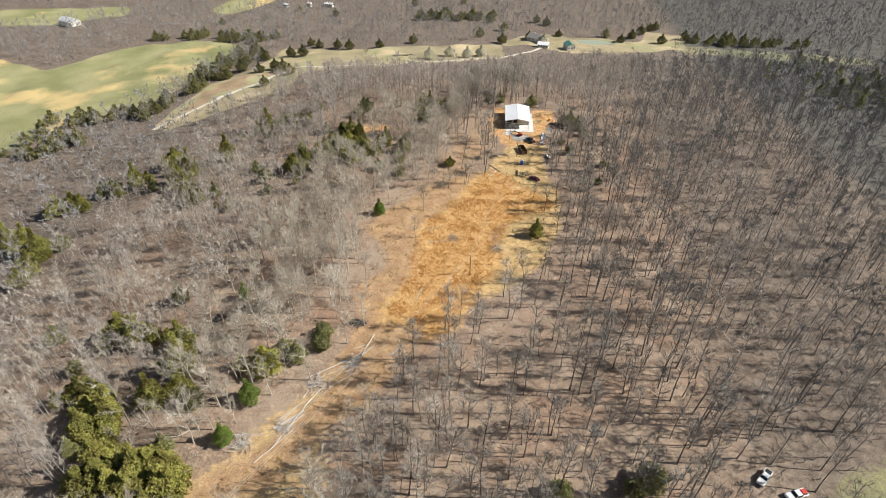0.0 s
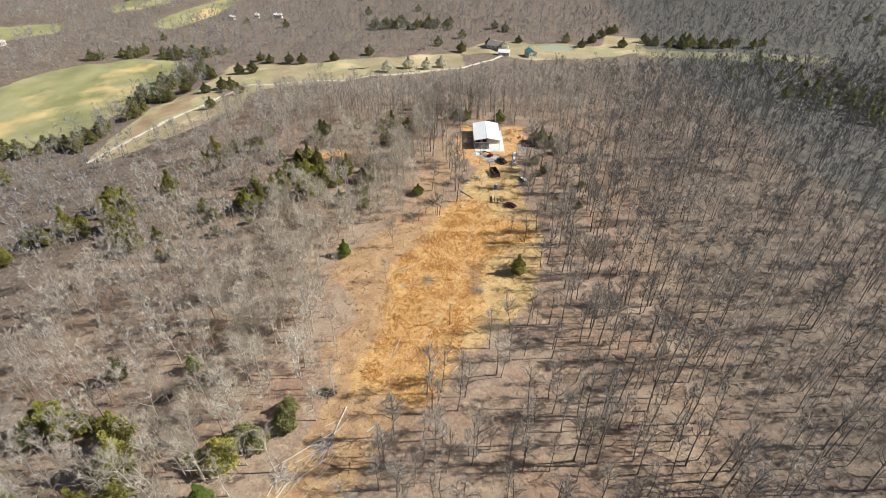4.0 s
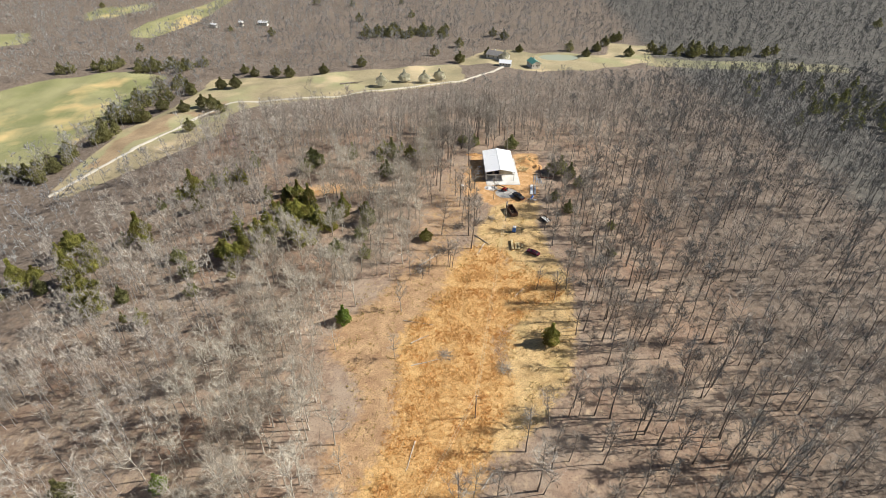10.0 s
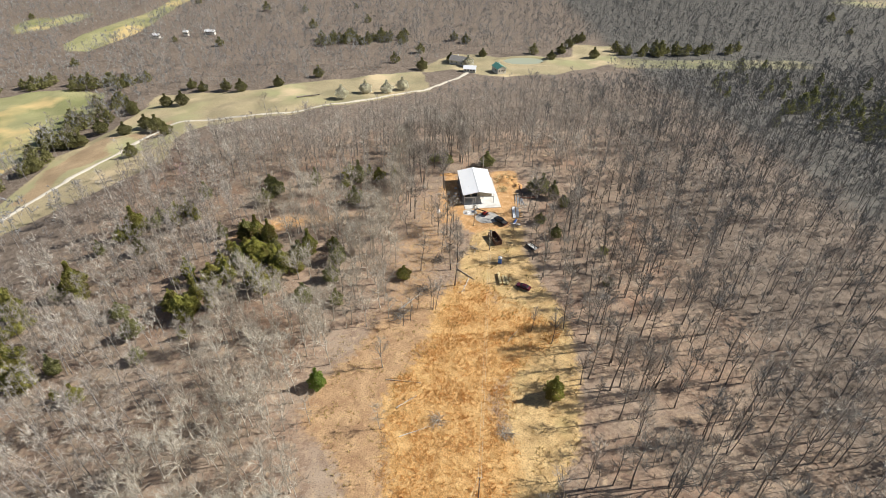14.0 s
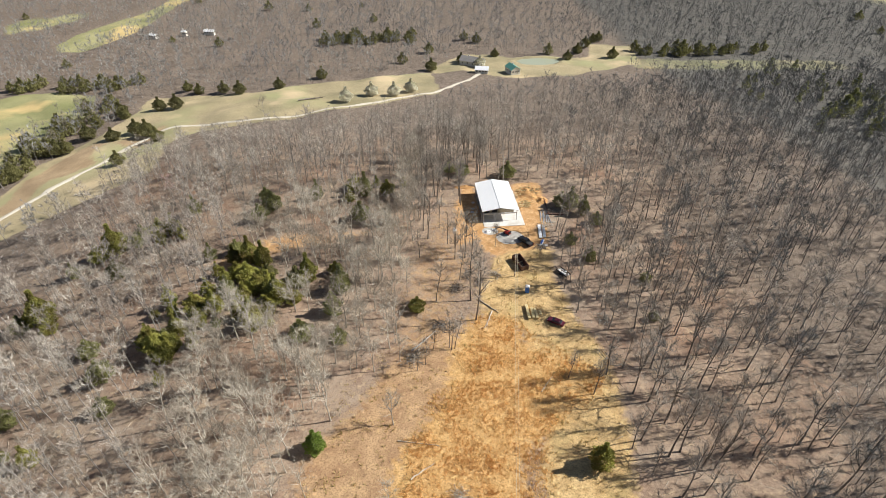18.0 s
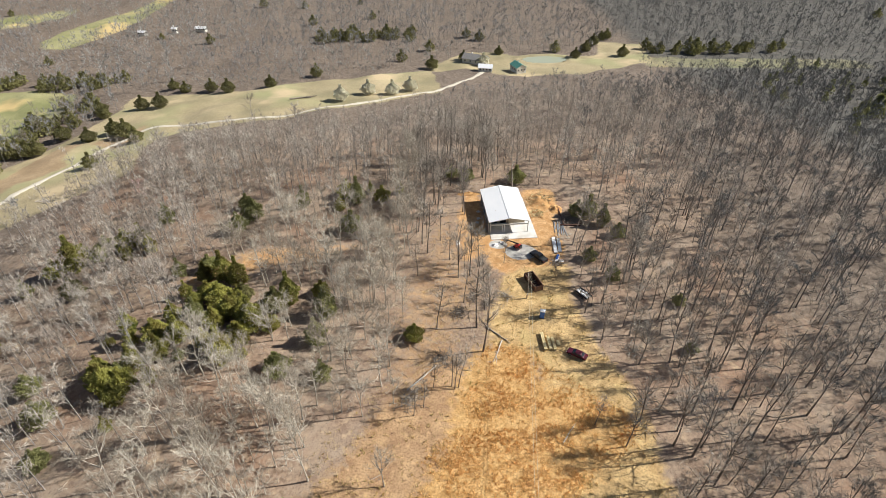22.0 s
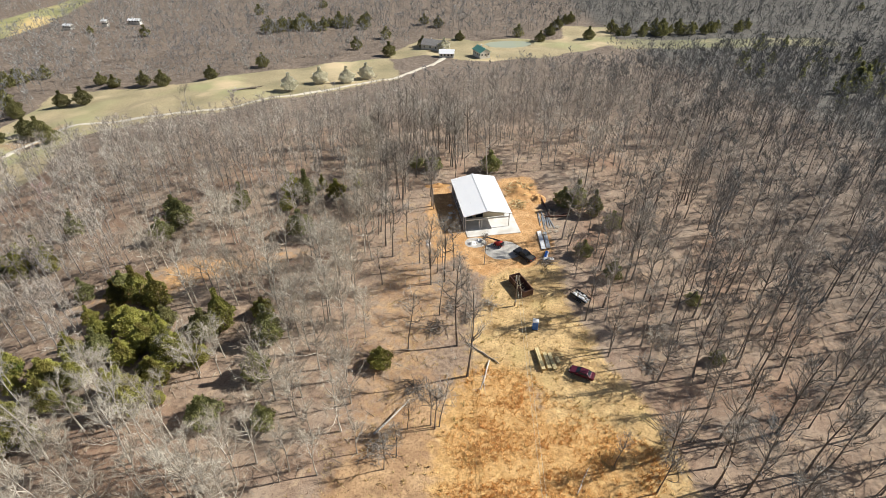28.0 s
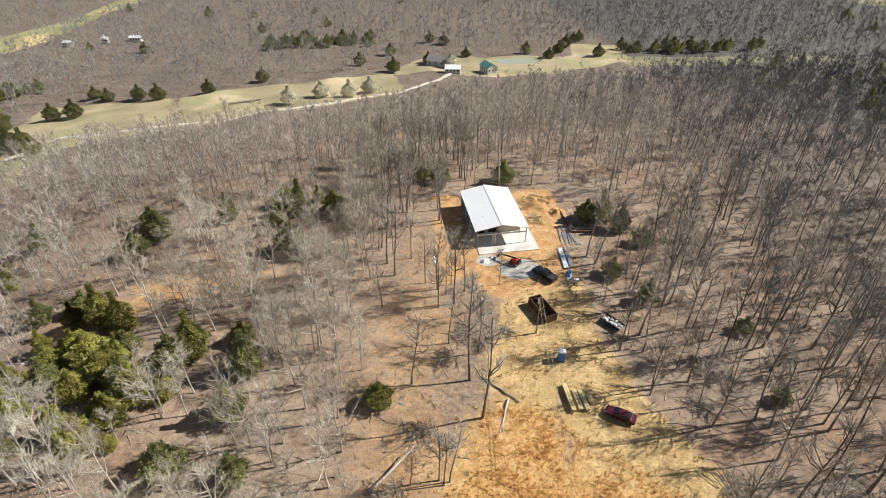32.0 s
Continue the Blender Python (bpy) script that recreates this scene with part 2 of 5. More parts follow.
def thing(name, m, label, category, group="", kind=""):
    ob = new(name)
    ob.empty_display_size = 0.3
    ob.matrix_world = m
    return tagged(ob, label, category, group, kind)


def box(bm, sx, sy, sz, m=None, bevel=0.0):
    """A box with its base centre at m."""
    m = m or Matrix()
    geo = bmesh.ops.create_cube(bm, size=1.0, matrix=m @ Matrix.Translation((0, 0, sz / 2)) @ Matrix.Diagonal((sx, sy, sz, 1)))
    if bevel:
        edges = list({e for v in geo["verts"] for e in v.link_edges})
        bmesh.ops.bevel(bm, geom=edges, offset=bevel, segments=2, affect="EDGES", profile=0.6)
    return bm


def rod(bm, p0, p1, r0, r1=None, seg=8, caps=True):
    """A tapered round bar from p0 to p1."""
    p0, p1 = Vector(p0), Vector(p1)
    d = p1 - p0
    m = Matrix.Translation((p0 + p1) / 2) @ d.to_track_quat("Z", "Y").to_matrix().to_4x4()
    bmesh.ops.create_cone(bm, cap_ends=caps, segments=seg, radius1=r0, radius2=r0 if r1 is None else r1, depth=d.length, matrix=m)
    return bm


def loft(bm, rings):
    """A closed skin through rings of equal length, with end caps."""
    rows = [[bm.verts.new(p) for p in ring] for ring in rings]
    for a, b in zip(rows, rows[1:]):
        for i in range(len(a)):
            j = (i + 1) % len(a)
            bm.faces.new((a[i], a[j], b[j], b[i]))
    bm.faces.new(rows[0][::-1])
    bm.faces.new(rows[-1])
    bmesh.ops.recalc_face_normals(bm, faces=bm.faces[:])
    return bm


def nb():
    return bmesh.new()


def bent_rod(bm, pts, radii, seg=8):
    """One closed round bar through a line of points."""
    pts = [Vector(p) for p in pts]
    rings = []
    for i, p in enumerate(pts):
        d = pts[min(i + 1, len(pts) - 1)] - pts[max(i - 1, 0)]
        q = d.to_track_quat("Z", "Y")
        rings.append([p + q @ Vector((radii[i] * math.cos(6.28319 * k / seg), radii[i] * math.sin(6.28319 * k / seg), 0)) for k in range(seg)])
    return loft(bm, rings)


# ---- ground ----
def inside(poly, x, y):
    """Which of the points lie in the polygon."""
    res = np.zeros(x.shape, bool)
    for (x0, y0), (x1, y1) in zip(poly, poly[1:] + poly[:1]):
        cross = ((y0 > y) != (y1 > y)) & (x < (x1 - x0) * (y - y0) / (y1 - y0 + 1e-9) + x0)
        res ^= cross
    return res


ORANGE = [(-25, -141), (-26, -112), (-22, -85), (-12, -64), (-3, -46), (6, -45), (8, -56), (20, -60), (24, -70), (10, -78), (6, -90), (5, -106), (0, -124), (-10, -146)]
STRAW_E = [(-6, -46), (1, -24), (4, -15), (19, -12), (20, -40), (24, -52), (26, -64), (26, -76), (24, -90), (21, -103), (15, -113), (8, -121), (2, -128), (-2, -122), (3, -106), (4, -90), (8, -76), (7, -50)]
STRAW_W = [(-38, -68), (-22, -59), (-6, -42), (-6, -65), (-19, -82), (-26, -110), (-24, -141), (-10, -146), (-20, -163), (-32, -185), (-48, -202), (-58, -202), (-44, -185), (-33, -160), (-30, -140), (-37, -119), (-43, -95)]
LANE = [(-14, -146), (-19, -157), (-24, -173), (-27, -184), (-30, -204), (-62, -206), (-53, -186), (-46, -170), (-37, -158), (-25, -145)]
YARD_W = [(-10, -16), (-3, -10), (0, -2), (-1, 23), (-6, 25), (-9, 0)]
YARD_E = [(-2, -16), (-2, 0), (13, 0), (12, 22), (14, 27), (23, 27), (24, 16), (21, 6), (20, -10), (16, -15), (3, -18)]
TRAIL = [(-86, -16), (-70, -6), (-42, -2), (-30, 2), (-30, -3), (-42, -8), (-58, -13), (-84, -24)]
THIN = [(-33, -74), (-32, -55), (-27, -30), (-18, 4), (-10, 20), (-9, -16), (-2, -16), (-4, -44), (-22, -58)]
FIELD_GREEN = [(-480, 150), (-430, 143), (-370, 124), (-356, 162), (-342, 193), (-289, 217), (-243, 211), (-226, 171), (-231, 110), (-238, 48), (-267, 23), (-290, -20), (-330, -60), (-480, -20)]
FIELD_TAN = [(-209, 19), (-213, 97), (-198, 130), (-197, 169), (-199, 196), (-145, 193), (-120, 196), (-96, 210), (-61, 222), (-16, 236), (-10, 180), (-71, 137), (-95, 126), (-138, 115), (-150, 98), (-140, 66), (-160, 45), (-178, 28), (-196, 10)]
FIELD_POND = [(11, 290), (41, 280), (108, 276), (118, 316), (153, 310), (140, 254), (80, 222), (35, 219), (5, 240), (-16, 236), (-16, 250)]
FIELD_STRIP = [(132, 268), (205, 268), (300, 266), (300, 238), (195, 236), (132, 240)]
FIELD_FAR = [(-340, 335), (-338, 372), (-305, 464), (-306, 560), (-270, 560), (-288, 489), (-287, 400), (-293, 351), (-308, 315), (-324, 315)]
FIELD_FAR_W = [(-427, 411), (-407, 430), (-362, 450), (-362, 427), (-384, 390), (-404, 375)]
FIELD_FAR_NW = [(-570, 285), (-433, 327), (-414, 298), (-459, 246), (-520, 232), (-600, 240)]
FIELD_FAR_E = [(445, 478), (560, 490), (540, 440), (467, 450)]
LAWN = [(81, -186), (84, -176), (92, -168), (110, -160), (122, -178), (110, -192)]
STUBBLE = [(-165, 102), (-159, 131), (-151, 141), (-179, 124), (-189, 65), (-191, 47), (-206, 40), (-208, 95), (-198, 118), (-180, 112)]


def spread(lo, hi, step, far):
    core = np.arange(lo, hi + step, step)
    grow = np.cumsum(step * 1.12 ** np.arange(1, 60))
    grow = grow[grow < far]
    return np.concatenate([lo - grow[::-1], core, hi + grow])


gx, gy = spread(-400, 260, 2.5, 3800), spread(-300, 300, 2.5, 3800)
X, Y = np.meshgrid(gx, gy)
wob = np.array([[noise.noise(Vector((a * 0.05, b * 0.05, 0))) for a in gx] for b in gy])
wob2 = np.array([[noise.noise(Vector((a * 0.21, b * 0.21, 7))) for a in gx] for b in gy])
XW, YW = X + 9 * wob + 3.0 * wob2, Y + 6 * np.roll(wob, 9, 1) + 3.0 * wob2


def soft(mask, times=1):
    m = mask.astype(float)
    for _ in range(times):
        m = (m * 2 + np.roll(m, 1, 0) + np.roll(m, -1, 0) + np.roll(m, 1, 1) + np.roll(m, -1, 1)) / 6
    return m


zone = {
    # The eastern term of grey and all of pine paint shade into the litter.
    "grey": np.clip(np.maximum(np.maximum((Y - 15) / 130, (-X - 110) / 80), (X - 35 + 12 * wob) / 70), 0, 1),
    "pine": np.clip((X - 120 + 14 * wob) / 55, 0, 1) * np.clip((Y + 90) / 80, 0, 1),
    "hay": soft(inside(STRAW_E, X + 3 * wob2, Y + 3 * wob2), 3) + 0.62 * soft(inside(LANE, XW, YW), 3),
    "orange": soft(inside(ORANGE, XW, YW), 7),
    "straw": np.clip(soft(inside(STRAW_W, XW, YW), 4) + 0.56 * soft(inside(THIN, XW, YW), 6), 0, 1),
    "clay": soft(inside(YARD_W, X + wob2, Y + wob2) | inside(YARD_E, X + wob2, Y + wob2) ) + 0.62 * soft(inside(TRAIL, XW, YW), 3),
    "green": soft(inside(FIELD_GREEN, X, Y) | inside(FIELD_FAR, X, Y) | inside(FIELD_FAR_W, X, Y) | inside(FIELD_FAR_NW, X, Y), 2) + 0.55 * soft(inside(LAWN, XW, YW), 2) + 0.5 * soft(inside(FIELD_STRIP, X, Y), 2),
    "stubble": 0.9 * soft(inside(STUBBLE, XW, YW), 3),
    "tan": soft(inside(FIELD_TAN, X, Y) | inside(FIELD_POND, X, Y) | inside(FIELD_FAR_E, X, Y), 2) + 0.3 * soft(inside(FIELD_STRIP, X, Y), 2),
}
Z = terrain(X, Y) + 0.25 * wob2 * (np.hypot(X - 6, Y - 5) > 34) + 1.5 * wob * (Y > 60)
# the bank of the pond
ring = np.hypot((X - 66) / 17, (Y - 264) / 9)
Z = np.where(ring < 1.6, gz(66, 264), Z)
Z = Z + 0.9 * np.exp(-((ring - 1.15) / 0.18) ** 2) - 0.9 * (ring < 0.95)
ny, nx = X.shape
ids = np.arange(nx * ny).reshape(ny, nx)
quads = np.stack([ids[:-1, :-1], ids[:-1, 1:], ids[1:, 1:], ids[1:, :-1]], -1).reshape(-1, 4)

M_GROUND, gn, gl, gb = node_mat("ground_cover", 0.95)
gpos = gn.new("ShaderNodeNewGeometry").outputs["Position"]
litter = mix_col(gn, gl, noise_fac(gn, gl, gpos, 1.3, 5.0), (0.175, 0.117, 0.08), (0.41, 0.30, 0.212))
litter = mix_col(gn, gl, noise_fac(gn, gl, gpos, 0.06, 4.0, 0.42, 0.62), litter, (0.37, 0.285, 0.21))
litter = mix_col(gn, gl, noise_fac(gn, gl, gpos, 0.045, 3.0, 0.50, 0.85), litter, (0.34, 0.18, 0.105))
speck = noise_fac(gn, gl, gpos, 5.0, 3.0, 0.3, 0.7)
litter = mix_col(gn, gl, noise_fac(gn, gl, gpos, 0.28, 5.0, 0.5, 0.68), litter, (0.23, 0.155, 0.11))
litter = mix_col(gn, gl, noise_fac(gn, gl, gpos, 0.45, 5.0, 0.56, 0.72), litter, (0.50, 0.37, 0.24))
litter = mix_col(gn, gl, noise_fac(gn, gl, gpos, 2.6, 5.0, 0.5, 0.75), litter, (0.15, 0.10, 0.07))
litter = mix_col(gn, gl, noise_fac(gn, gl, gpos, 6.0, 3.0, 0.52, 0.8), litter, (0.46, 0.33, 0.22))
COVER = {
    # These two carry the painted eastern shade; no pine floor is meant.
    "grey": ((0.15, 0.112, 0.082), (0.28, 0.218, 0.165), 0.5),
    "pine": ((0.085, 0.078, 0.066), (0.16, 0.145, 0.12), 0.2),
    "hay": ((0.46, 0.30, 0.13), (0.70, 0.49, 0.235), 0.35),
    "straw": ((0.36, 0.215, 0.115), (0.54, 0.355, 0.19), 0.25),
    "orange": ((0.50, 0.285, 0.10), (0.70, 0.445, 0.19), 0.6),
    "clay": ((0.50, 0.265, 0.10), (0.68, 0.42, 0.20), 0.4),
    "green": ((0.25, 0.255, 0.10), (0.42, 0.385, 0.19), 0.03),
    "tan": ((0.31, 0.265, 0.145), (0.50, 0.40, 0.235), 0.035),
    "stubble": ((0.36, 0.25, 0.14), (0.50, 0.36, 0.21), 0.08),
}
ground_col = litter
ground_me = mesh_from("ground", np.stack([X, Y, Z], -1).reshape(-1, 3), quads, [M_GROUND], smooth=True)
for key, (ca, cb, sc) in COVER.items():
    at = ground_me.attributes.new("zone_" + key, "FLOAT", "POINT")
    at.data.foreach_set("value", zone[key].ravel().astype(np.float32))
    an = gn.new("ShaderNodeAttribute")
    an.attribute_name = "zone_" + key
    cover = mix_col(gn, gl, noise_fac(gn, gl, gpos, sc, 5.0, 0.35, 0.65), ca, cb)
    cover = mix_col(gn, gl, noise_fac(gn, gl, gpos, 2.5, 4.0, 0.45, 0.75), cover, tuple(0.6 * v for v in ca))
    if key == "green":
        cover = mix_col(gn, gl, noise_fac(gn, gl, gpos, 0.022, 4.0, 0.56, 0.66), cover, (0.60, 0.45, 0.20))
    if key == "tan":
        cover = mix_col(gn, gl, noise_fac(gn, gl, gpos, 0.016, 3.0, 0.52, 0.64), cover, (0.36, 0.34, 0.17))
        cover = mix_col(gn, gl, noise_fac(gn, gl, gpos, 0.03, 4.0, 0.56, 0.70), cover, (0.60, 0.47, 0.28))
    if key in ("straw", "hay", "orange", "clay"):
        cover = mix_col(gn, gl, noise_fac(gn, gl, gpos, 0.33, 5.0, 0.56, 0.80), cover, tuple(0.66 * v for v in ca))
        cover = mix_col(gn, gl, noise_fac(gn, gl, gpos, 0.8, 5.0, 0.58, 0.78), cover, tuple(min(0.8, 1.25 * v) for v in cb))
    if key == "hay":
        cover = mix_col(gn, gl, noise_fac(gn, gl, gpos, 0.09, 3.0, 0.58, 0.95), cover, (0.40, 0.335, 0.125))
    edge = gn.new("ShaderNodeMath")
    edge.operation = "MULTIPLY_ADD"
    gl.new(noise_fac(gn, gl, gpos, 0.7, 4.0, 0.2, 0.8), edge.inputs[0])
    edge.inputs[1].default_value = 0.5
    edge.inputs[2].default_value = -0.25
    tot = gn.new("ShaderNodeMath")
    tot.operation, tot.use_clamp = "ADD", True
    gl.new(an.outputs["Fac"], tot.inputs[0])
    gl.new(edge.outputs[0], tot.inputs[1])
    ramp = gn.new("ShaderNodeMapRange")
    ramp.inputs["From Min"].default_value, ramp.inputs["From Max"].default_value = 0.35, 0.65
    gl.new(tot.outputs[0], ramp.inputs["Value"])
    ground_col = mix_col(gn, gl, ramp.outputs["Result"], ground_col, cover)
gl.new(ground_col, gb.inputs["Base Color"])
gbump = gn.new("ShaderNodeBump")
gbump.inputs["Strength"].default_value, gbump.inputs["Distance"].default_value = 0.45, 0.10
gl.new(speck, gbump.inputs["Height"])
gl.new(gbump.outputs["Normal"], gb.inputs["Normal"])
tagged(new("ground", ground_me), "leaf-littered hilltop ground with dry grass clearing and fields", "ground", kind="structure")


def ribbon(name, line, width, mat, label, lift=0.06, step=3.0):
    """A lane that follows the ground along a line."""
    pts = []
    for a, b in zip(line, line[1:]):
        n = max(1, int(math.dist(a, b) / step))
        pts += [(a[0] + (b[0] - a[0]) * i / n, a[1] + (b[1] - a[1]) * i / n) for i in range(n)]
    pts.append(line[-1])
    pts = np.array(pts, float)
    for _ in range(6):
        pts[1:-1] = (pts[:-2] + 2 * pts[1:-1] + pts[2:]) / 4
    way = np.gradient(pts, axis=0)
    side = np.stack([-way[:, 1], way[:, 0]], 1) / np.linalg.norm(way, axis=1)[:, None]
    w = width * (0.5 + 0.08 * np.sin(np.arange(len(pts)) * 1.7))[:, None]
    rows = []
    for s in (-1, -0.5, 0.5, 1):
        q = pts + side * w * s
        z = terrain(q[:, 0], q[:, 1]) + np.array([1.5 * noise.noise(Vector((a * 0.05, b * 0.05, 0))) if b > 60 else 0 for a, b in q])
        rows.append(np.column_stack([q, z + (lift + 0.12 if abs(s) < 1 else -0.1)]))
    v = np.stack(rows, 1)
    n = len(pts)
    i = np.arange(n * 4).reshape(n, 4)
    f = np.stack([i[:-1, :-1], i[:-1, 1:], i[1:, 1:], i[1:, :-1]], -1).reshape(-1, 4)
    return tagged(new(name, mesh_from(name, v.reshape(-1, 3), f, [mat], smooth=True)), label, "road", kind="structure")


ribbon("road", [(-206, 14), (-191, 53), (-180, 78), (-172, 108), (-163, 128), (-146, 131), (-122, 127), (-94, 132), (-71, 143), (-16, 180), (10, 215), (20, 232)], 3.4, M_DRIVE, "pale gravel farm drive winding through mown fields", 0.15)

# pond with its water
bm = nb()
bmesh.ops.create_circle(bm, cap_ends=True, segments=48, radius=1.0)
for v in bm.verts:
    a = math.atan2(v.co.y, v.co.x)
    k = 1 + 0.06 * math.sin(3 * a) + 0.04 * math.sin(5 * a + 1)
    v.co.x, v.co.y = v.co.x * 16.5 * k, v.co.y * 8.6 * k
water_me = bpy.data.meshes.new("water")
bm.to_mesh(water_me)
bm.free()
water_me.materials.append(M_WATER)
water = tagged(new("water", water_me), "still pale green farm pond", "pond", kind="structure")
water.location = (66, 264, gz(66, 264) + 0.05)


# ---- the metal building ----
BARN = pose(0.3, 0.2, 0.16, 0, 0, 3.5)
BW, BL, EAVE, RIDGE, PORCH = 11.6, 19.0, 4.1, 5.25, 5.2

bm = nb()
box(bm, 13.8, 22.8, 0.5, pose(6.95, 8.2, -0.5), 0.03)
slab = new("concrete_slab", bpy.data.meshes.new("concrete_slab"))
bm.to_mesh(slab.data)
bm.free()
slab.data.materials.append(M_CONC)
slab.matrix_world = BARN
tagged(slab, "pale poured concrete slab and apron", "slab", kind="structure")

barn = thing("metal_building", BARN, "new white-roofed metal building with open front porch", "building")


def ribbed_sheet(width, length, rib=0.035):
    """A folded metal sheet: width along x, length along y, ribs up."""
    prof = []
    for k in range(4):
        x0 = k * width / 4
        prof += [(x0, 0), (x0 + 0.02, rib), (x0 + 0.06, rib), (x0 + 0.08, 0)]
    prof.append((width, 0))
    v = np.array([(x, y, z + dz) for dz in (0, -0.012) for y in (0, length) for x, z in prof])
    n = len(prof)
    f = []
    for i in range(n - 1):
        f += [(i, i + 1, n + i + 1, n + i), (2 * n + i, 3 * n + i, 3 * n + i + 1, 2 * n + i + 1), (i, 2 * n + i, 2 * n + i + 1, i + 1), (n + i, n + i + 1, 3 * n + i + 1, 3 * n + i)]
    return v, np.array(f)


slope_len = math.hypot(BW / 2 + 0.3, (RIDGE - EAVE) * (BW / 2 + 0.3) / (BW / 2))
pitch = math.degrees(math.atan2(RIDGE - EAVE, BW / 2))
roof = part("roof", box(box(nb(), 0.32, BL + 0.5, 0.02, pose(BW / 2 - 0.15, BL / 2, RIDGE + 0.06, 0, -pitch, 0)), 0.32, BL + 0.5, 0.02, pose(BW / 2 + 0.15, BL / 2, RIDGE + 0.06, 0, pitch, 0)), M_ROOF, barn, "white metal roof with ridge cap")
sheet_w = (BL + 0.4) / 21
sv, sf = ribbed_sheet(sheet_w, slope_len)
sheet_me = mesh_from("roof_sheet", sv, sf, [M_ROOF])
for k in range(21):
    for side in (0, 1):
        s = part("roof_sheet", sheet_me, None, roof)
        if side == 0:
            s.matrix_local = Matrix.Translation((BW / 2, -0.2 + k * sheet_w, RIDGE + 0.03)) @ pose(0, 0, 0, 0, -pitch, 0) @ pose(0, 0, 0, 0, 0, 90)
        else:
            s.matrix_local = Matrix.Translation((BW / 2, -0.2 + (k + 1) * sheet_w, RIDGE + 0.03)) @ pose(0, 0, 0, 0, pitch, 0) @ pose(0, 0, 0, 0, 0, -90)


def wall_run(name, origin, turn, length, top, mat, label, step=0.92):
    """A wall of upright ribbed sheets; top gives the height along its length."""
    holder = part(name, box(nb(), length, 0.08, 0.12, pose(length / 2, 0, 0)), M_TRIM, barn, label)
    holder.matrix_local = Matrix.Translation(origin) @ pose(0, 0, 0, 0, 0, turn)
    n = round(length / step)
    w = length / n
    cache = {}
    for k in range(n):
        hgt = round(min(top(k * w), top((k + 1) * w)), 2)
        if hgt not in cache:
            v, f = ribbed_sheet(w, hgt - 0.12)
            cache[hgt] = mesh_from("wall_sheet", v, f, [mat])
        s = part("wall_sheet", cache[hgt], None, holder)
        s.matrix_local = Matrix.Translation((k * w, 0, 0.12)) @ pose(0, 0, 0, 90, 0, 0)
    return holder


gable = lambda u: EAVE + (RIDGE - EAVE) * (1 - abs(u - BW / 2) / (BW / 2)) - 0.05
wall_run("west_wall", (0, BL, 0), -90, BL, lambda u: EAVE - 0.03, M_WALL, "dark slate ribbed side wall")
wall_run("east_wall", (BW, PORCH, 0), 90, BL - PORCH, lambda u: EAVE - 0.03, M_WALL, "dark slate ribbed side wall")
wall_run("back_wall", (BW, BL, 0), 180, BW, gable, M_WALL, "dark slate ribbed gable wall")
# the set-back front wall, tan, with two doorways closed by black panels
bm = nb()
for x0, x1, z0, z1 in ((0.05, 0.6, 0, 2.6), (3.1, 3.9, 0, 2.6), (5.9, 11.55, 0, 2.6), (0.05, 11.55, 2.6, 4.05)):
    box(bm, x1 - x0, 0.14, z1 - z0, pose((x0 + x1) / 2, PORCH, z0))
box(bm, 7.0, 0.14, 0.6, pose(BW / 2, PORCH, 4.05))
part("front_wall", bm, M_INSUL, barn, "tan unfinished wall set back under the roof")
# black panels put the interior's shade into colour behind the openings
for x in (1.85, 4.9):
    d = part("dark_doorway_panel", box(nb(), 2.4 if x < 3 else 1.9, 0.05, 2.55, pose(x, PORCH + 0.12, 0)), M_BLACK, barn, "black panel painting the unlit inside of a doorway")
# posts, header and rafters
for x, y in ((0.15, 0.15), (3.8, 0.15), (4.4, 0.15), (BW - 0.15, 0.15), (BW - 0.15, PORCH - 0.4)):
    part("post", box(nb(), 0.2, 0.2, EAVE - 0.1 if x in (0.15, BW - 0.15) else 2.7, pose(x, y, 0), 0.02), M_TRIM, barn)
part("header", box(nb(), BW, 0.16, 0.3, pose(BW / 2, 0.15, 2.7), 0.02), M_TRIM, barn, "pale front header beam")
part("side_header", box(nb(), 0.16, PORCH, 0.3, pose(BW - 0.15, PORCH / 2, EAVE - 0.42), 0.02), M_TRIM, barn)
for y in (0.1, 1.8, 3.5, 5.0):
    for side in (-1, 1):
        a = Vector((BW / 2, y, RIDGE - 0.16))
        b = Vector((BW / 2 + side * BW / 2 * 0.99, y, EAVE - 0.14))
        m = Matrix.Translation((a + b) / 2) @ pose(0, 0, 0, 0, side * pitch, 0)
        part("rafter", box(nb(), (b - a).length, 0.1, 0.2, m @ Matrix.Translation((0, 0, -0.1))), M_GALV, barn)
for k in range(4):
    for side in (-1, 1):
        u = 1.0 + k * 1.35
        part("purlin", box(nb(), 0.08, PORCH, 0.1, pose(BW / 2 + side * u, PORCH / 2, RIDGE - u * (RIDGE - EAVE) / (BW / 2) - 0.1)), M_GALV, barn)
for side in (-1, 1):
    a = Vector((BW / 2, -0.24, RIDGE - 0.03))
    b = Vector((BW / 2 + side * (BW / 2 + 0.28), -0.24, EAVE - 0.09))
    part("gable_trim", box(nb(), (b - a).length, 0.05, 0.16, Matrix.Translation((a + b) / 2) @ pose(0, 0, 0, 0, side * pitch, 0) @ Matrix.Translation((0, 0, -0.08))), M_TRIM, barn)
    part("gutter", box(nb(), 0.12, BL + 0.4, 0.12, pose(BW / 2 + side * (BW / 2 + 0.33), BL / 2, EAVE - 0.13), 0.02), M_WHITE, barn)
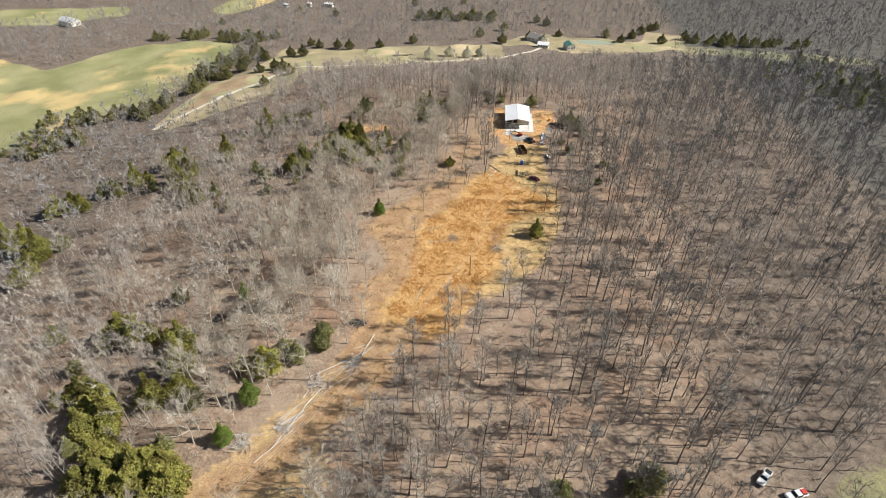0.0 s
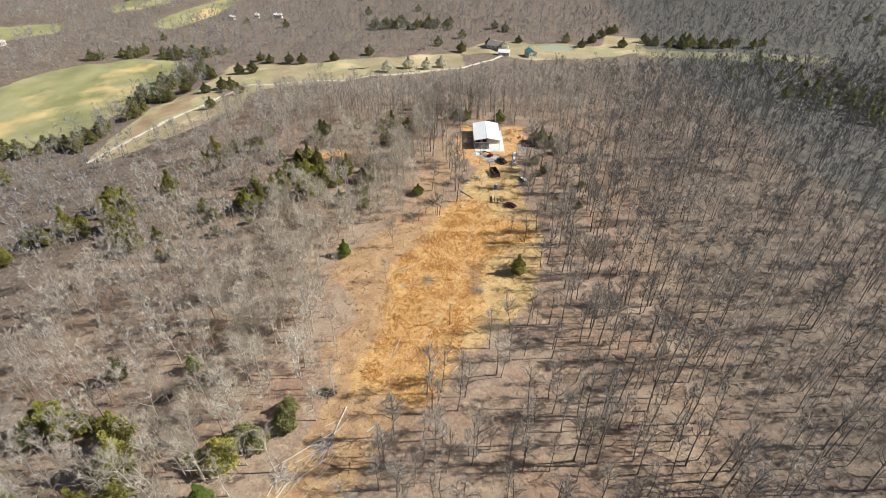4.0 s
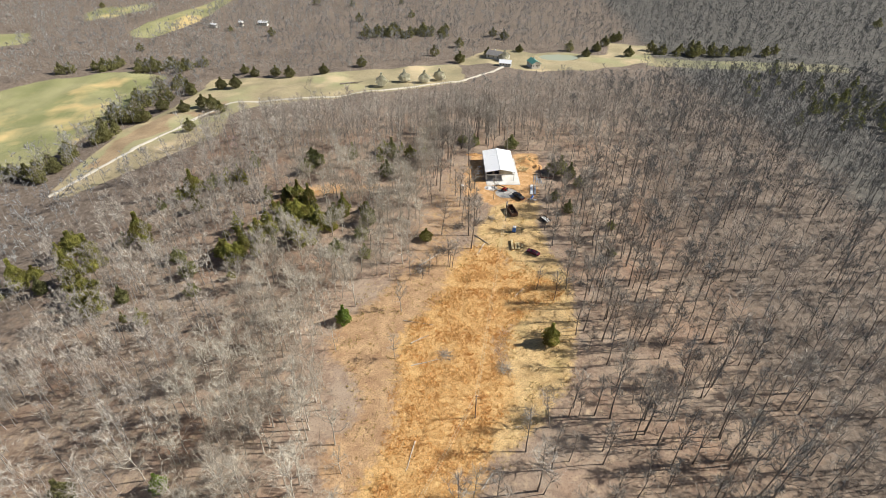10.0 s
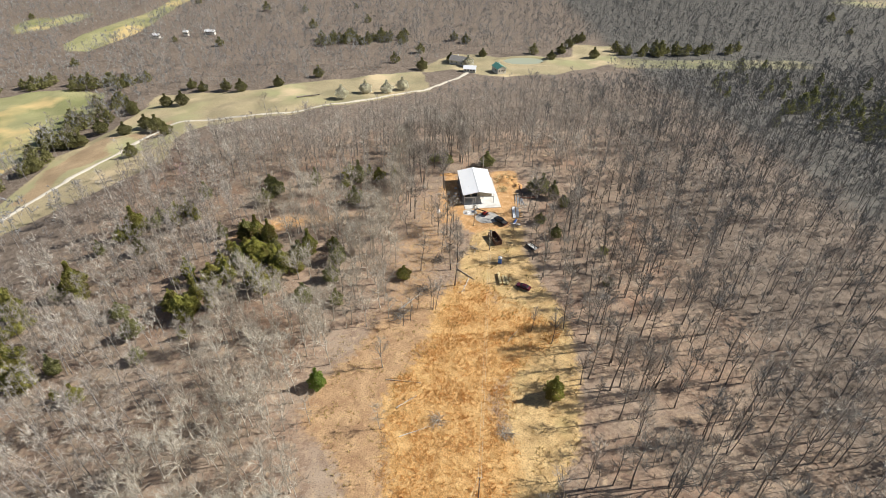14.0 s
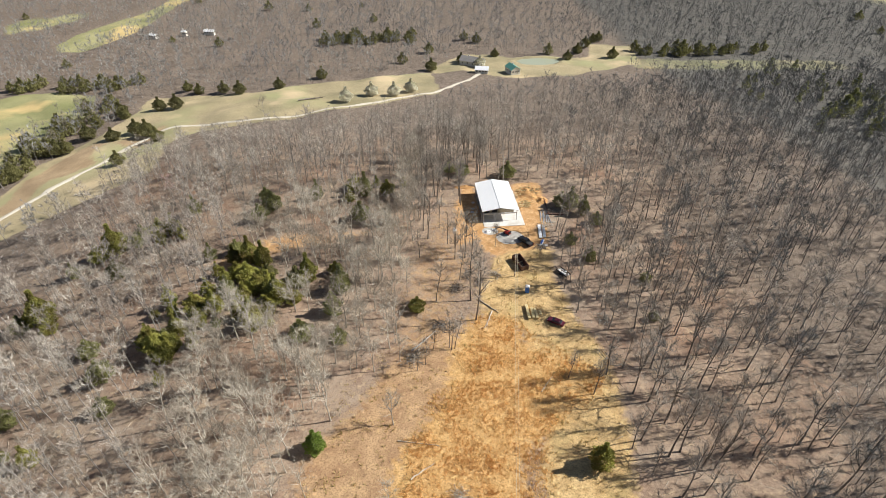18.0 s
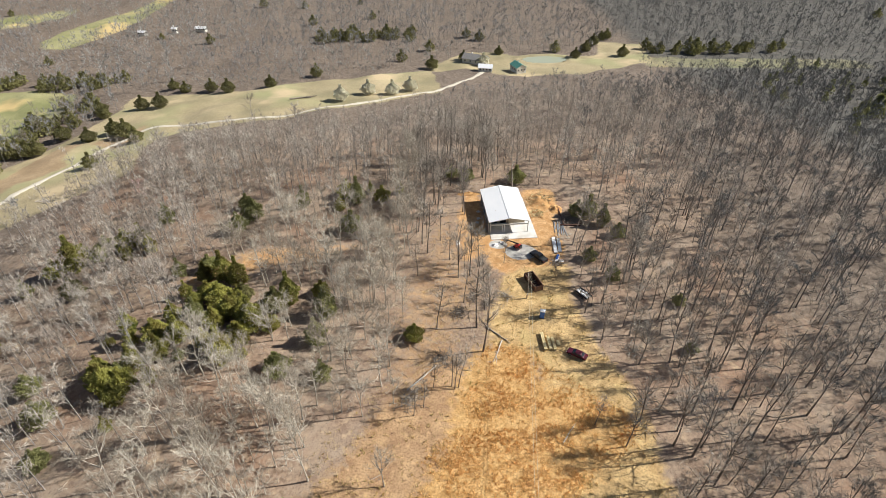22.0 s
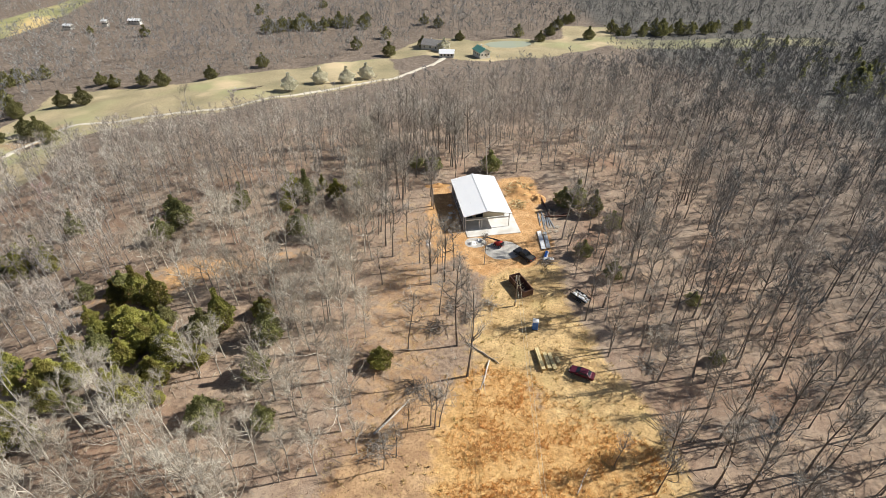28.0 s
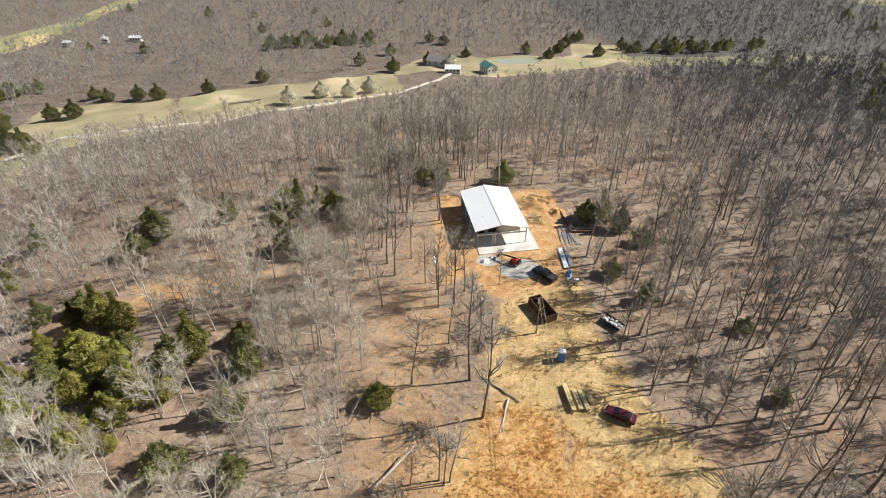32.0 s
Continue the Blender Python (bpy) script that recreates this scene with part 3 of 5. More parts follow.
for y in (7.0, 12.0):
    w = part("window", box(nb(), 0.06, 1.3, 1.1, pose(-0.06, y, 1.3)), M_GLASS, barn)
    bmw = nb()
    for dy, dz, sy, sz in ((0, -0.55, 1.5, 0.1), (0, 0.55, 1.5, 0.1), (-0.7, -0.5, 0.1, 1.1), (0.7, -0.5, 0.1, 1.1)):
        box(bmw, 0.1, sy, sz, pose(-0.08, y + dy, 1.85 + dz))
    part("window_frame", bmw, M_WHITE, w)
part("downpipe", rod(nb(), (-0.35, 0.3, 0), (-0.35, 0.3, EAVE - 0.1), 0.05), M_WHITE, barn)


# ---- yard ----
def heap(name, x, y, rx, ry, hgt, mat, label, category, seed, rough=0.25, kind=""):
    """A lumpy mound that rests on the ground."""
    bm = nb()
    bmesh.ops.create_grid(bm, x_segments=26, y_segments=26, size=1.0)
    for v in bm.verts:
        d = min(1.0, math.hypot(v.co.x, v.co.y))
        lump = 1 + rough * 2 * noise.noise(Vector((v.co.x * 2.6, v.co.y * 2.6, seed))) + rough * noise.noise(Vector((v.co.x * 7, v.co.y * 7, seed)))
        v.co.z = hgt * (math.cos(d * math.pi) * 0.5 + 0.5) * lump - 0.05 - (0.1 if d > 0.97 else 0)
        v.co.x, v.co.y = v.co.x * rx, v.co.y * ry
    me = bpy.data.meshes.new(name)
    bm.to_mesh(me)
    bm.free()
    me.polygons.foreach_set("use_smooth", [True] * len(me.polygons))
    me.materials.append(mat)
    ob = tagged(new(name, me), label, category, kind=kind)
    ob.location = (x, y, gz(x, y))
    return ob


heap("dirt_mound", 18.5, 18.5, 5.0, 6.0, 1.2, M_DIRT, "orange clay spoil heap beside the building", "dirt heap", 1, 0.5)
heap("dirt_mound", 22.5, 13.5, 2.6, 3.2, 0.9, M_DIRT, "orange clay spoil heap beside the building", "dirt heap", 2, 0.5)
heap("dirt_mound", -4.6, 23.5, 4.5, 1.6, 0.7, M_DIRT, "low orange clay bank behind the building", "dirt heap", 3, 0.4)
heap("gravel_pad", 8.4, -9.0, 7.6, 6.4, 0.14, M_GRAVEL, "pale grey gravel pad in front of the building", "gravel", 4, 0.1, "structure")
heap("gravel_pad", 2.2, -5.2, 5.0, 3.8, 0.12, M_GRAVEL, "pale grey gravel pad in front of the building", "gravel", 5, 0.1, "structure")
heap("tarp", 1.4, -5.6, 1.9, 1.3, 0.55, M_TARP, "crumpled pale tarpaulin over materials", "tarp", 6, 0.6)
heap("tarp", 3.1, -4.6, 1.2, 0.9, 0.4, M_TARP, "crumpled pale tarpaulin on gravel", "tarp", 7, 0.6)
heap("tarp", 19.0, -13.4, 1.3, 0.8, 0.35, M_TARP, "crumpled pale tarpaulin by the metal stacks", "tarp", 8, 0.6)
heap("tarp", -9.4, -4.0, 0.8, 1.8, 0.35, M_TARP, "pale plastic sheeting lying on bare clay", "tarp", 9, 0.6)


def wheel(parent, x, y, r, w):
    """A tyre with its rim, axle along y."""
    t = part("wheel", rod(nb(), (x, y - w / 2, r), (x, y + w / 2, r), r, seg=20), M_TYRE, parent)
    part("rim", rod(nb(), (x, y - w / 2 - 0.01, r), (x, y + w / 2 + 0.01, r), r * 0.6, seg=16), M_CHROME, t)


def vehicle(name, m, paint, label, kind):
    """A road vehicle facing +x, its side profile bent inwards above the belt line."""
    ob = thing(name, m, label, "truck" if kind == "pickup" else "car")
    if kind == "pickup":
        prof = [(-2.8, 0.45), (-2.85, 0.8), (-2.8, 1.12), (-0.95, 1.14), (-0.85, 1.78), (0.45, 1.82), (1.15, 1.22), (2.5, 1.12), (2.75, 0.95), (2.8, 0.5)]
        wide, belt, r, ax = 0.98, 1.16, 0.39, (1.8, -1.85)
    elif kind == "suv":
        prof = [(-2.35, 0.4), (-2.4, 0.8), (-2.3, 1.1), (-2.05, 1.66), (-0.4, 1.72), (0.5, 1.68), (1.15, 1.12), (2.15, 1.0), (2.38, 0.8), (2.38, 0.4)]
        wide, belt, r, ax = 0.93, 1.08, 0.36, (1.5, -1.45)
    else:
        prof = [(-2.4, 0.35), (-2.42, 0.7), (-2.3, 0.96), (-1.75, 1.02), (-1.05, 1.4), (0.3, 1.43), (1.15, 1.0), (2.15, 0.86), (2.4, 0.65), (2.42, 0.35)]
        wide, belt, r, ax = 0.9, 0.98, 0.33, (1.45, -1.42)
    top = max(z for _, z in prof)

    def half(z):
        return wide * (1 - 0.24 * max(0, z - belt) / (top - belt)) if z > belt else wide * (0.94 + 0.06 * min(1, z / belt))

    rings = []
    for s in (-1.0, -0.93, -0.5, 0.0, 0.5, 0.93, 1.0):
        k = 0.965 if abs(s) == 1.0 else 1.0
        rings.append([(x * k, s * half(z), 0.4 + (z - 0.4) * (0.985 if k < 1 else 1.0 + 0.02 * (1 - s * s))) for x, z in prof])
    body = part("body", loft(nb(), rings), paint, ob)
    for p in body.data.polygons:
        p.use_smooth = False

    def pane(nm, quad, mat):
        bm = nb()
        c = sum((Vector(q) for q in quad), Vector()) / 4
        n = (Vector(quad[1]) - Vector(quad[0])).cross(Vector(quad[2]) - Vector(quad[0])).normalized()
        if n.dot(c - Vector((0, 0, 0.8))) < 0:
            n = -n
        loft(bm, [[Vector(q) + n * 0.006 for q in quad], [Vector(q) + n * 0.03 for q in quad]])
        return part(nm, bm, mat, ob)

    hi = [p for p in prof if p[1] > top - 0.09]
    xr, xf = hi[0][0], hi[-1][0]
    lo_f = next(p for p in prof if p[0] > xf and p[1] < top - 0.2)
    lo_r = [p for p in prof if p[0] < xr and p[1] < top - 0.2][-1]
    zt, zb = top - 0.05, belt + 0.06
    mixx = lambda a, b, t: a + (b - a) * t
    fa, fb = (mixx(xf, lo_f[0], 0.12), mixx(top, lo_f[1], 0.12)), (mixx(xf, lo_f[0], 0.92), mixx(top, lo_f[1], 0.92))
    pane("windscreen", [(fa[0], -half(zt) * 0.9, fa[1]), (fa[0], half(zt) * 0.9, fa[1]), (fb[0], half(zb) * 0.9, fb[1]), (fb[0], -half(zb) * 0.9, fb[1])], M_GLASS)
    ra, rb = (mixx(xr, lo_r[0], 0.12), mixx(top, lo_r[1], 0.12)), (mixx(xr, lo_r[0], 0.9), mixx(top, lo_r[1], 0.9))
    pane("rear_window", [(ra[0], -half(zt) * 0.86, ra[1]), (ra[0], half(zt) * 0.86, ra[1]), (rb[0], half(zb) * 0.86, rb[1]), (rb[0], -half(zb) * 0.86, rb[1])], M_GLASS)
    xm = (xr + xf) / 2
    for s in (-1, 1):
        for x0, x1, x2, x3 in ((mixx(lo_r[0], xr, 0.35), xm - 0.06, xm - 0.06, xr + 0.08), (xm + 0.06, mixx(lo_f[0], xf, 0.25), xf - 0.02, xm + 0.06)):
            pane("side_window", [(x0, s * half(zb), zb), (x1, s * half(zb), zb), (x2, s * half(zt - 0.06), zt - 0.06), (x3, s * half(zt - 0.06), zt - 0.06)], M_GLASS)
        part("headlight", box(nb(), 0.1, 0.34, 0.14, pose(prof[-2][0] - 0.04, s * wide * 0.68, prof[-2][1] - 0.08), 0.02), M_LAMP, ob)
        part("tail_light", box(nb(), 0.08, 0.26, 0.2, pose(prof[1][0] + 0.03, s * wide * 0.74, prof[1][1] - 0.02), 0.02), M_TAIL, ob)
        part("mirror", box(nb(), 0.12, 0.2, 0.14, pose(xf + 0.45, s * (wide + 0.08), belt), 0.03), paint, ob)
        for x in ax:
            wheel(ob, x, s * (wide - 0.11), r, 0.24)
    if kind == "pickup":
        # flat dark liner plate stands in for the bed's recess, which isn't modelled
        bm = nb()
        box(bm, 1.75, 1.5, 0.03, pose(-1.88, 0, 1.15))
        part("load_bed_plate", bm, M_TYRE, ob, "flat dark liner plate in place of the open load bed")
        for s in (-1, 1):
            part("bed_rail", box(nb(), 1.85, 0.14, 0.1, pose(-1.88, s * 0.86, 1.14), 0.02), paint, ob)
        part("tailgate", box(nb(), 0.1, 1.6, 0.1, pose(-2.77, 0, 1.13), 0.02), paint, ob)
    part("bumper", box(nb(), 0.16, wide * 1.9, 0.18, pose(prof[-1][0], 0, 0.42), 0.04), M_BLACK, ob)
    part("bumper", box(nb(), 0.16, wide * 1.9, 0.18, pose(prof[0][0], 0, 0.42), 0.04), M_BLACK, ob)
    return ob


vehicle("parked_car", pose(15.7, -48.5, 0, 0, 0, 146) @ Matrix.Scale(0.95, 4), M_MAROON, "dark maroon car parked on straw-coloured grass", "sedan")
vehicle("pickup_truck", pose(12.9, -12.2, 0.05, 0, 0, 124), M_BLACK, "black pickup truck parked beside the gravel pad", "pickup")
vehicle("pickup_truck", pose(69.6, -175.6, 0, 0, 0, 231) @ Matrix.Scale(0.88, 4), M_CARWHITE, "white pickup truck parked alone under bare trees", "pickup")
vehicle("pickup_truck", pose(75.2, -178.8, 0, 0, 0, 204) @ Matrix.Scale(0.9, 4), M_CARWHITE, "white pickup truck loaded with red gear under bare trees", "pickup")
gear = thing("equipment_box", pose(75.2, -178.8, 1.07, 0, 0, 204) @ Matrix.Scale(0.9, 4), "red metal equipment box in a truck bed", "box")
part("body", box(nb(), 1.2, 1.1, 0.5, pose(-1.8, 0, 0), 0.03), M_RED, gear)
part("lid", box(nb(), 1.24, 1.14, 0.06, pose(-1.8, 0, 0.5), 0.02), M_RED, gear)

# roll-off skip
skip = thing("dumpster", pose(9.7, -23.2, 0, 0, 0, 17.5), "dark brown open-topped steel dumpster", "dumpster")
bm = nb()
box(bm, 2.5, 6.3, 0.12, pose(0, 0, 0.15))
part("floor", bm, M_RUST, skip)
for nm, sx, sy, x, y in (("side_wall", 0.08, 6.3, -1.22, 0), ("side_wall", 0.08, 6.3, 1.22, 0), ("end_wall", 2.36, 0.08, 0, 3.1), ("end_wall", 2.36, 0.08, 0, -3.1)):
    w = part(nm, box(nb(), sx, sy, 1.5, pose(x, y, 0.15), 0.01), M_RUST, skip)
    part("rim", box(nb(), max(sx, 0.16), max(sy, 0.16), 0.1, pose(x, y, 1.62), 0.02), M_RUST, w)
for k in range(7):
    for s in (-1, 1):
        part("rib", box(nb(), 0.1, 0.12, 1.4, pose(s * 1.31, -2.7 + k * 0.9, 0.2), 0.02), M_RUST, skip)
for s in (-1, 1):
    for y in (-2.6, 2.6):
        part("roller", rod(nb(), (s * 0.9 - 0.1, y, 0.13), (s * 0.9 + 0.1, y, 0.13), 0.13, seg=12), M_STEEL, skip)
random.seed(4)
for k in range(6):
    b = thing("scrap_board", pose(9.7 + random.uniform(-0.5, 0.5), -23.4 + random.uniform(-1.5, 1.5), 0.3 + 0.05 * k, random.uniform(-4, 4), 0, random.uniform(0, 180)), "offcut board thrown in the dumpster", "board", "scrap boards")
    part("board", box(nb(), 1.6, 0.2, 0.04), M_LUMBER, b)

# portable toilet
wc = thing("portable_toilet", pose(9.9, -35.8, 0, 0, 0, -14), "blue plastic portable toilet with a pale roof", "toilet")
part("base", box(nb(), 1.2, 1.2, 0.15, None, 0.03), M_BLACK, wc)
part("cabin", box(nb(), 1.12, 1.12, 1.95, pose(0, 0, 0.15), 0.04), M_BLUE, wc)
d = part("door", box(nb(), 0.8, 0.04, 1.75, pose(0, -0.57, 0.22), 0.015), M_BLUE, wc)
part("handle", box(nb(), 0.05, 0.05, 0.16, pose(0.3, -0.61, 1.0), 0.01), M_BLACK, d)
bm = nb()
loft(bm, [[(-0.62, -0.62, 2.1), (0.62, -0.62, 2.1), (0.62, 0.62, 2.1), (-0.62, 0.62, 2.1)], [(-0.55, -0.55, 2.24), (0.55, -0.55, 2.24), (0.55, 0.55, 2.24), (-0.55, 0.55, 2.24)], [(-0.2, -0.3, 2.34), (0.2, -0.3, 2.34), (0.2, 0.3, 2.34), (-0.2, 0.3, 2.34)]])
part("roof", bm, M_WHITE, wc)
part("vent_pipe", rod(nb(), (0.4, 0.4, 2.2), (0.4, 0.4, 2.6), 0.05), M_BLACK, wc)


def lumber_stack(x, y, turn, length, cols, layers, wide=0.24, thick=0.16):
    ob = thing("lumber_stack", pose(x, y, 0, 0, 0, turn), "stack of pale yellow sawn timbers on bearers", "lumber", "lumber stacks")
    tv = nb()
    box(tv, wide - 0.015, length, thick - 0.01, None, 0.008)
    tm = bpy.data.meshes.new("timber")
    tv.to_mesh(tm)
    tv.free()
    tm.materials.append(M_LUMBER)
    for k in (-0.35, 0, 0.35):
        part("bearer", box(nb(), cols * wide + 0.1, 0.12, 0.12, pose(0, k * length, 0)), M_WOOD, ob)
    for i in range(cols):
        for j in range(layers):
            t = part("timber", tm, None, ob)
            t.location = ((i - (cols - 1) / 2) * wide, random.uniform(-0.08, 0.08), 0.12 + j * thick)


lumber_stack(8.8, -44.3, 1.5, 5.4, 3, 4)
lumber_stack(10.05, -44.8, 1.0, 4.1, 3, 3)
lumber_stack(11.0, -45.0, 3.0, 4.0, 3, 3)
lumber_stack(12.15, -44.7, 3.0, 1.6, 3, 2)

# metal stock and beams east of the building
for i, (x, y, turn, length, wide, mat) in enumerate([(18.6, -6.0, -5, 7.5, 1.0, M_WHITE), (19.9, -6.2, -6, 6.5, 0.9, M_GALV), (18.2, -12.4, -24, 3.4, 0.8, M_WHITE)]):
    ob = thing("sheet_metal_stack", pose(x, y, 0, 0, 0, turn), "long stack of pale metal sheets on bearers", "metal sheets", "metal stacks")
    for k in (-0.35, 0.0, 0.35):
        part("bearer", box(nb(), wide, 0.1, 0.1, pose(0, k * length, 0)), M_WOOD, ob)
    for j in range(5):
        part("sheet", box(nb(), wide, length, 0.035, pose(random.uniform(-0.05, 0.05), random.uniform(-0.1, 0.1), 0.1 + j * 0.045)), mat, ob)
part("wrap", box(nb(), 0.5, 2.4, 0.12, pose(-0.1, 0.4, 0.34), 0.03), M_BLUE, ob)


def i_beam(x, y, turn, length, z=0.0, tall=0.3, mat=None, label="rust-red steel beam lying on clay"):
    ob = thing("steel_beam", pose(x, y, z, 0, 0, turn), label, "beam", "steel beams")
    part("flange", box(nb(), 0.2, length, 0.03), mat or M_STEEL, ob)
    part("web", box(nb(), 0.03, length, tall - 0.06, pose(0, 0, 0.03)), mat or M_STEEL, ob)
    part("flange", box(nb(), 0.2, length, 0.03, pose(0, 0, tall - 0.03)), mat or M_STEEL, ob)


i_beam(23.4, 9.0, 0, 9.0, 0.05, 0.45)
i_beam(25.3, 3.9, 86, 6.2, 0.05, 0.45)
i_beam(27.6, 5.0, 90, 3.0)
for k in range(9):
    i_beam(20.3 + 0.36 * k, 3.0 + random.uniform(-1.5, 1.5), random.uniform(-10, 14), random.uniform(4, 7), 0.0, 0.16, M_GALV, "pale galvanised steel purlin lying on clay")
for k in range(4):
    pal = thing("pallet", pose(21.5 + 0.9 * k, -2.5 + 1.9 * (k % 2), 0, 0, 0, 17 * k), "weathered wooden pallet on the ground", "pallet", "pallets")
    for j in range(6):
        part("slat", box(nb(), 0.12, 1.0, 0.02, pose(-0.5 + 0.2 * j, 0, 0.12)), M_WOOD, pal)
    for j in (-0.45, 0, 0.45):
        part("runner", box(nb(), 1.2, 0.06, 0.12, pose(0, j, 0)), M_WOOD, pal)

for x, y, turn in ((-2.4, 8.6, 12), (-2.9, 6.4, -20), (-2.2, 12.5, 40)):
    pal = thing("pallet", pose(x, y, 0, 0, 0, turn), "pale wooden pallet in the building's shade", "pallet", "pallets")
    for j in range(6):
        part("slat", box(nb(), 0.12, 1.0, 0.02, pose(-0.5 + 0.2 * j, 0, 0.12)), M_TRIM, pal)
    for j in (-0.45, 0, 0.45):
        part("runner", box(nb(), 1.2, 0.06, 0.12, pose(0, j, 0)), M_TRIM, pal)
ladder = thing("ladder", pose(-1.2, 8.0, 0, 0, 0, 3), "aluminium ladder lying beside the building", "ladder")
for dx in (-0.2, 0.2):
    part("rail", box(nb(), 0.05, 4.5, 0.08, pose(dx, 0, 0)), M_GALV, ladder)
for j in range(12):
    part("rung", rod(nb(), (-0.2, -2.05 + 0.37 * j, 0.05), (0.2, -2.05 + 0.37 * j, 0.05), 0.018, seg=6), M_GALV, ladder)

# boom lift
lift = thing("boom_lift", pose(7.6, -7.2, 0.1, 0, 0, 140) @ Matrix.Scale(0.85, 4), "red boom lift with its dark arm lowered towards the slab", "lift")
part("chassis", box(nb(), 2.5, 1.5, 0.45, pose(0, 0, 0.4), 0.06), M_RED, lift)
for x in (-0.85, 0.85):
    for y in (-0.85, 0.85):
        wheel(lift, x, y, 0.42, 0.3)
part("turret", box(nb(), 1.5, 1.2, 0.8, pose(-0.3, 0, 0.85), 0.08), M_RED, lift)
part("counterweight", box(nb(), 0.6, 1.3, 0.7, pose(-1.2, 0, 0.9), 0.08), M_BLACK, lift)
arm = part("arm", box(nb(), 4.6, 0.28, 0.3, Matrix.Translation((1.9, 0, 1.55)) @ pose(0, 0, 0, 0, 5, 0), 0.02), M_BLACK, lift)
part("ram", rod(nb(), (0.2, 0, 1.2), (2.0, 0, 1.5), 0.07), M_CHROME, arm)
bk = nb()
for x in (4.2, 5.0):
    for y in (-0.9, 0.9):
        rod(bk, (x, y, 0.95), (x, y, 2.0), 0.03)
for z in (1.45, 2.0):
    for x in (4.2, 5.0):
        rod(bk, (x, -0.9, z), (x, 0.9, z), 0.025)
    for y in (-0.9, 0.9):
        rod(bk, (4.2, y, z), (5.0, y, z), 0.025)
box(bk, 0.85, 1.85, 0.05, pose(4.6, 0, 0.92))
part("basket", bk, M_BLACK, lift)

# utility trailer heaped with pale sacks, in tree shade
tr = thing("utility_trailer", pose(21.8, -28.0, 0, 0, 0, 122), "black utility trailer parked at the woods' edge", "trailer")
part("deck", box(nb(), 4.2, 1.9, 0.1, pose(0, 0, 0.5)), M_WOOD, tr)
for s in (-1, 1):
    part("side_rail", box(nb(), 4.2, 0.06, 0.4, pose(0, s * 0.95, 0.6)), M_BLACK, tr)
    part("fender", box(nb(), 1.3, 0.28, 0.06, pose(-0.3, s * 1.12, 0.72), 0.02), M_BLACK, tr)
    for x in (-0.7, 0.1):
        wheel(tr, x, s * 1.1, 0.33, 0.2)
part("tongue", box(nb(), 1.4, 0.12, 0.1, pose(2.7, 0, 0.45)), M_BLACK, tr)
part("jack", rod(nb(), (3.3, 0, 0.0), (3.3, 0, 0.9), 0.04), M_CHROME, tr)
for k in range(12):
    bag = thing("sack", pose(21.8, -28.0, 0.6, 0, 0, 122) @ pose(-1.6 + 0.6 * (k % 6) + random.uniform(-0.2, 0.2), -0.45 + 0.9 * (k // 6) + random.uniform(-0.15, 0.15), 0.0, 0, 0, 31 * k) @ Matrix.Scale(random.uniform(0.55, 1.1), 4), "white woven sack on the trailer", "sack", "sacks on the trailer")
    sb = nb()
    bmesh.ops.create_icosphere(sb, subdivisions=2, radius=1.0)
    for v in sb.verts:
        n = 1 + 0.2 * noise.noise(v.co * 1.7 + Vector((k, 0, 0)))
        v.co = Vector((v.co.x * 0.42 * n, v.co.y * 0.32 * n, 0.26 + max(-0.26, v.co.z * 0.3 * n)))
    part("cloth", sb, M_WHITE, bag)


# ---- power line ----
def utility_pole(x, y, tall, transformer):
    ob = thing("utility_pole", pose(x, y, gz(x, y)), "wooden utility pole carrying two bright cables", "pole", "utility poles")
    part("pole", rod(nb(), (0, 0, -0.4), (0, 0, tall), 0.16, 0.11, 12), M_POLE, ob)
    part("crossarm", box(nb(), 1.4, 0.1, 0.12, pose(0, 0.12, tall - 0.4)), M_POLE, ob)
    for s in (-0.3, 0.3):
        part("insulator", rod(nb(), (s, 0.12, tall - 0.28), (s, 0.12, tall - 0.05), 0.06, 0.04, 10), M_WHITE, ob)
    if transformer:
        t = part("transformer", rod(nb(), (0, 0.45, tall - 1.7), (0, 0.45, tall - 0.75), 0.26, seg=16), M_GALV, ob)
        part("bushing", rod(nb(), (0, 0.45, tall - 0.75), (0, 0.45, tall - 0.5), 0.05, 0.03), M_WHITE, t)
        part("guy_wire", rod(nb(), (0, 0, tall - 0.6), (2.6, 4.6, 0), 0.02, seg=5), M_WIRE, ob)
        part("guy_wire", rod(nb(), (0, 0, tall - 0.6), (0.6, 5.6, 0), 0.02, seg=5), M_WIRE, ob)
        part("meter_box", box(nb(), 0.35, 0.18, 0.6, pose(0, -0.22, 1.3), 0.02), M_GALV, ob)


LINE = [(7.2, -28.8), (-3.9, -115.5), (-44.0, -204.0), (-64, -252)]
for i, (x, y) in enumerate(LINE):
    utility_pole(x, y, 8.4, i == 0)
for off in (-0.3, 0.3):
    for (xa, ya), (xb, yb) in zip(LINE, LINE[1:]):
        pts = []
        for k in range(17):
            t = k / 16
            pts.append((xa + (xb - xa) * t + off, ya + (yb - ya) * t + 0.12, 8.32 - 1.6 * 4 * t * (1 - t) * (math.dist((xa, ya), (xb, yb)) / 95) ** 2))
        bm = nb()
        bent_rod(bm, pts, [0.028] * len(pts), 5)
        cab = new("overhead_cable", bpy.data.meshes.new("overhead_cable"))
        bm.to_mesh(cab.data)
        bm.free()
        cab.data.materials.append(M_WIRE)
        tagged(cab, "thin bright overhead power cable between poles", "cable", "overhead cables")


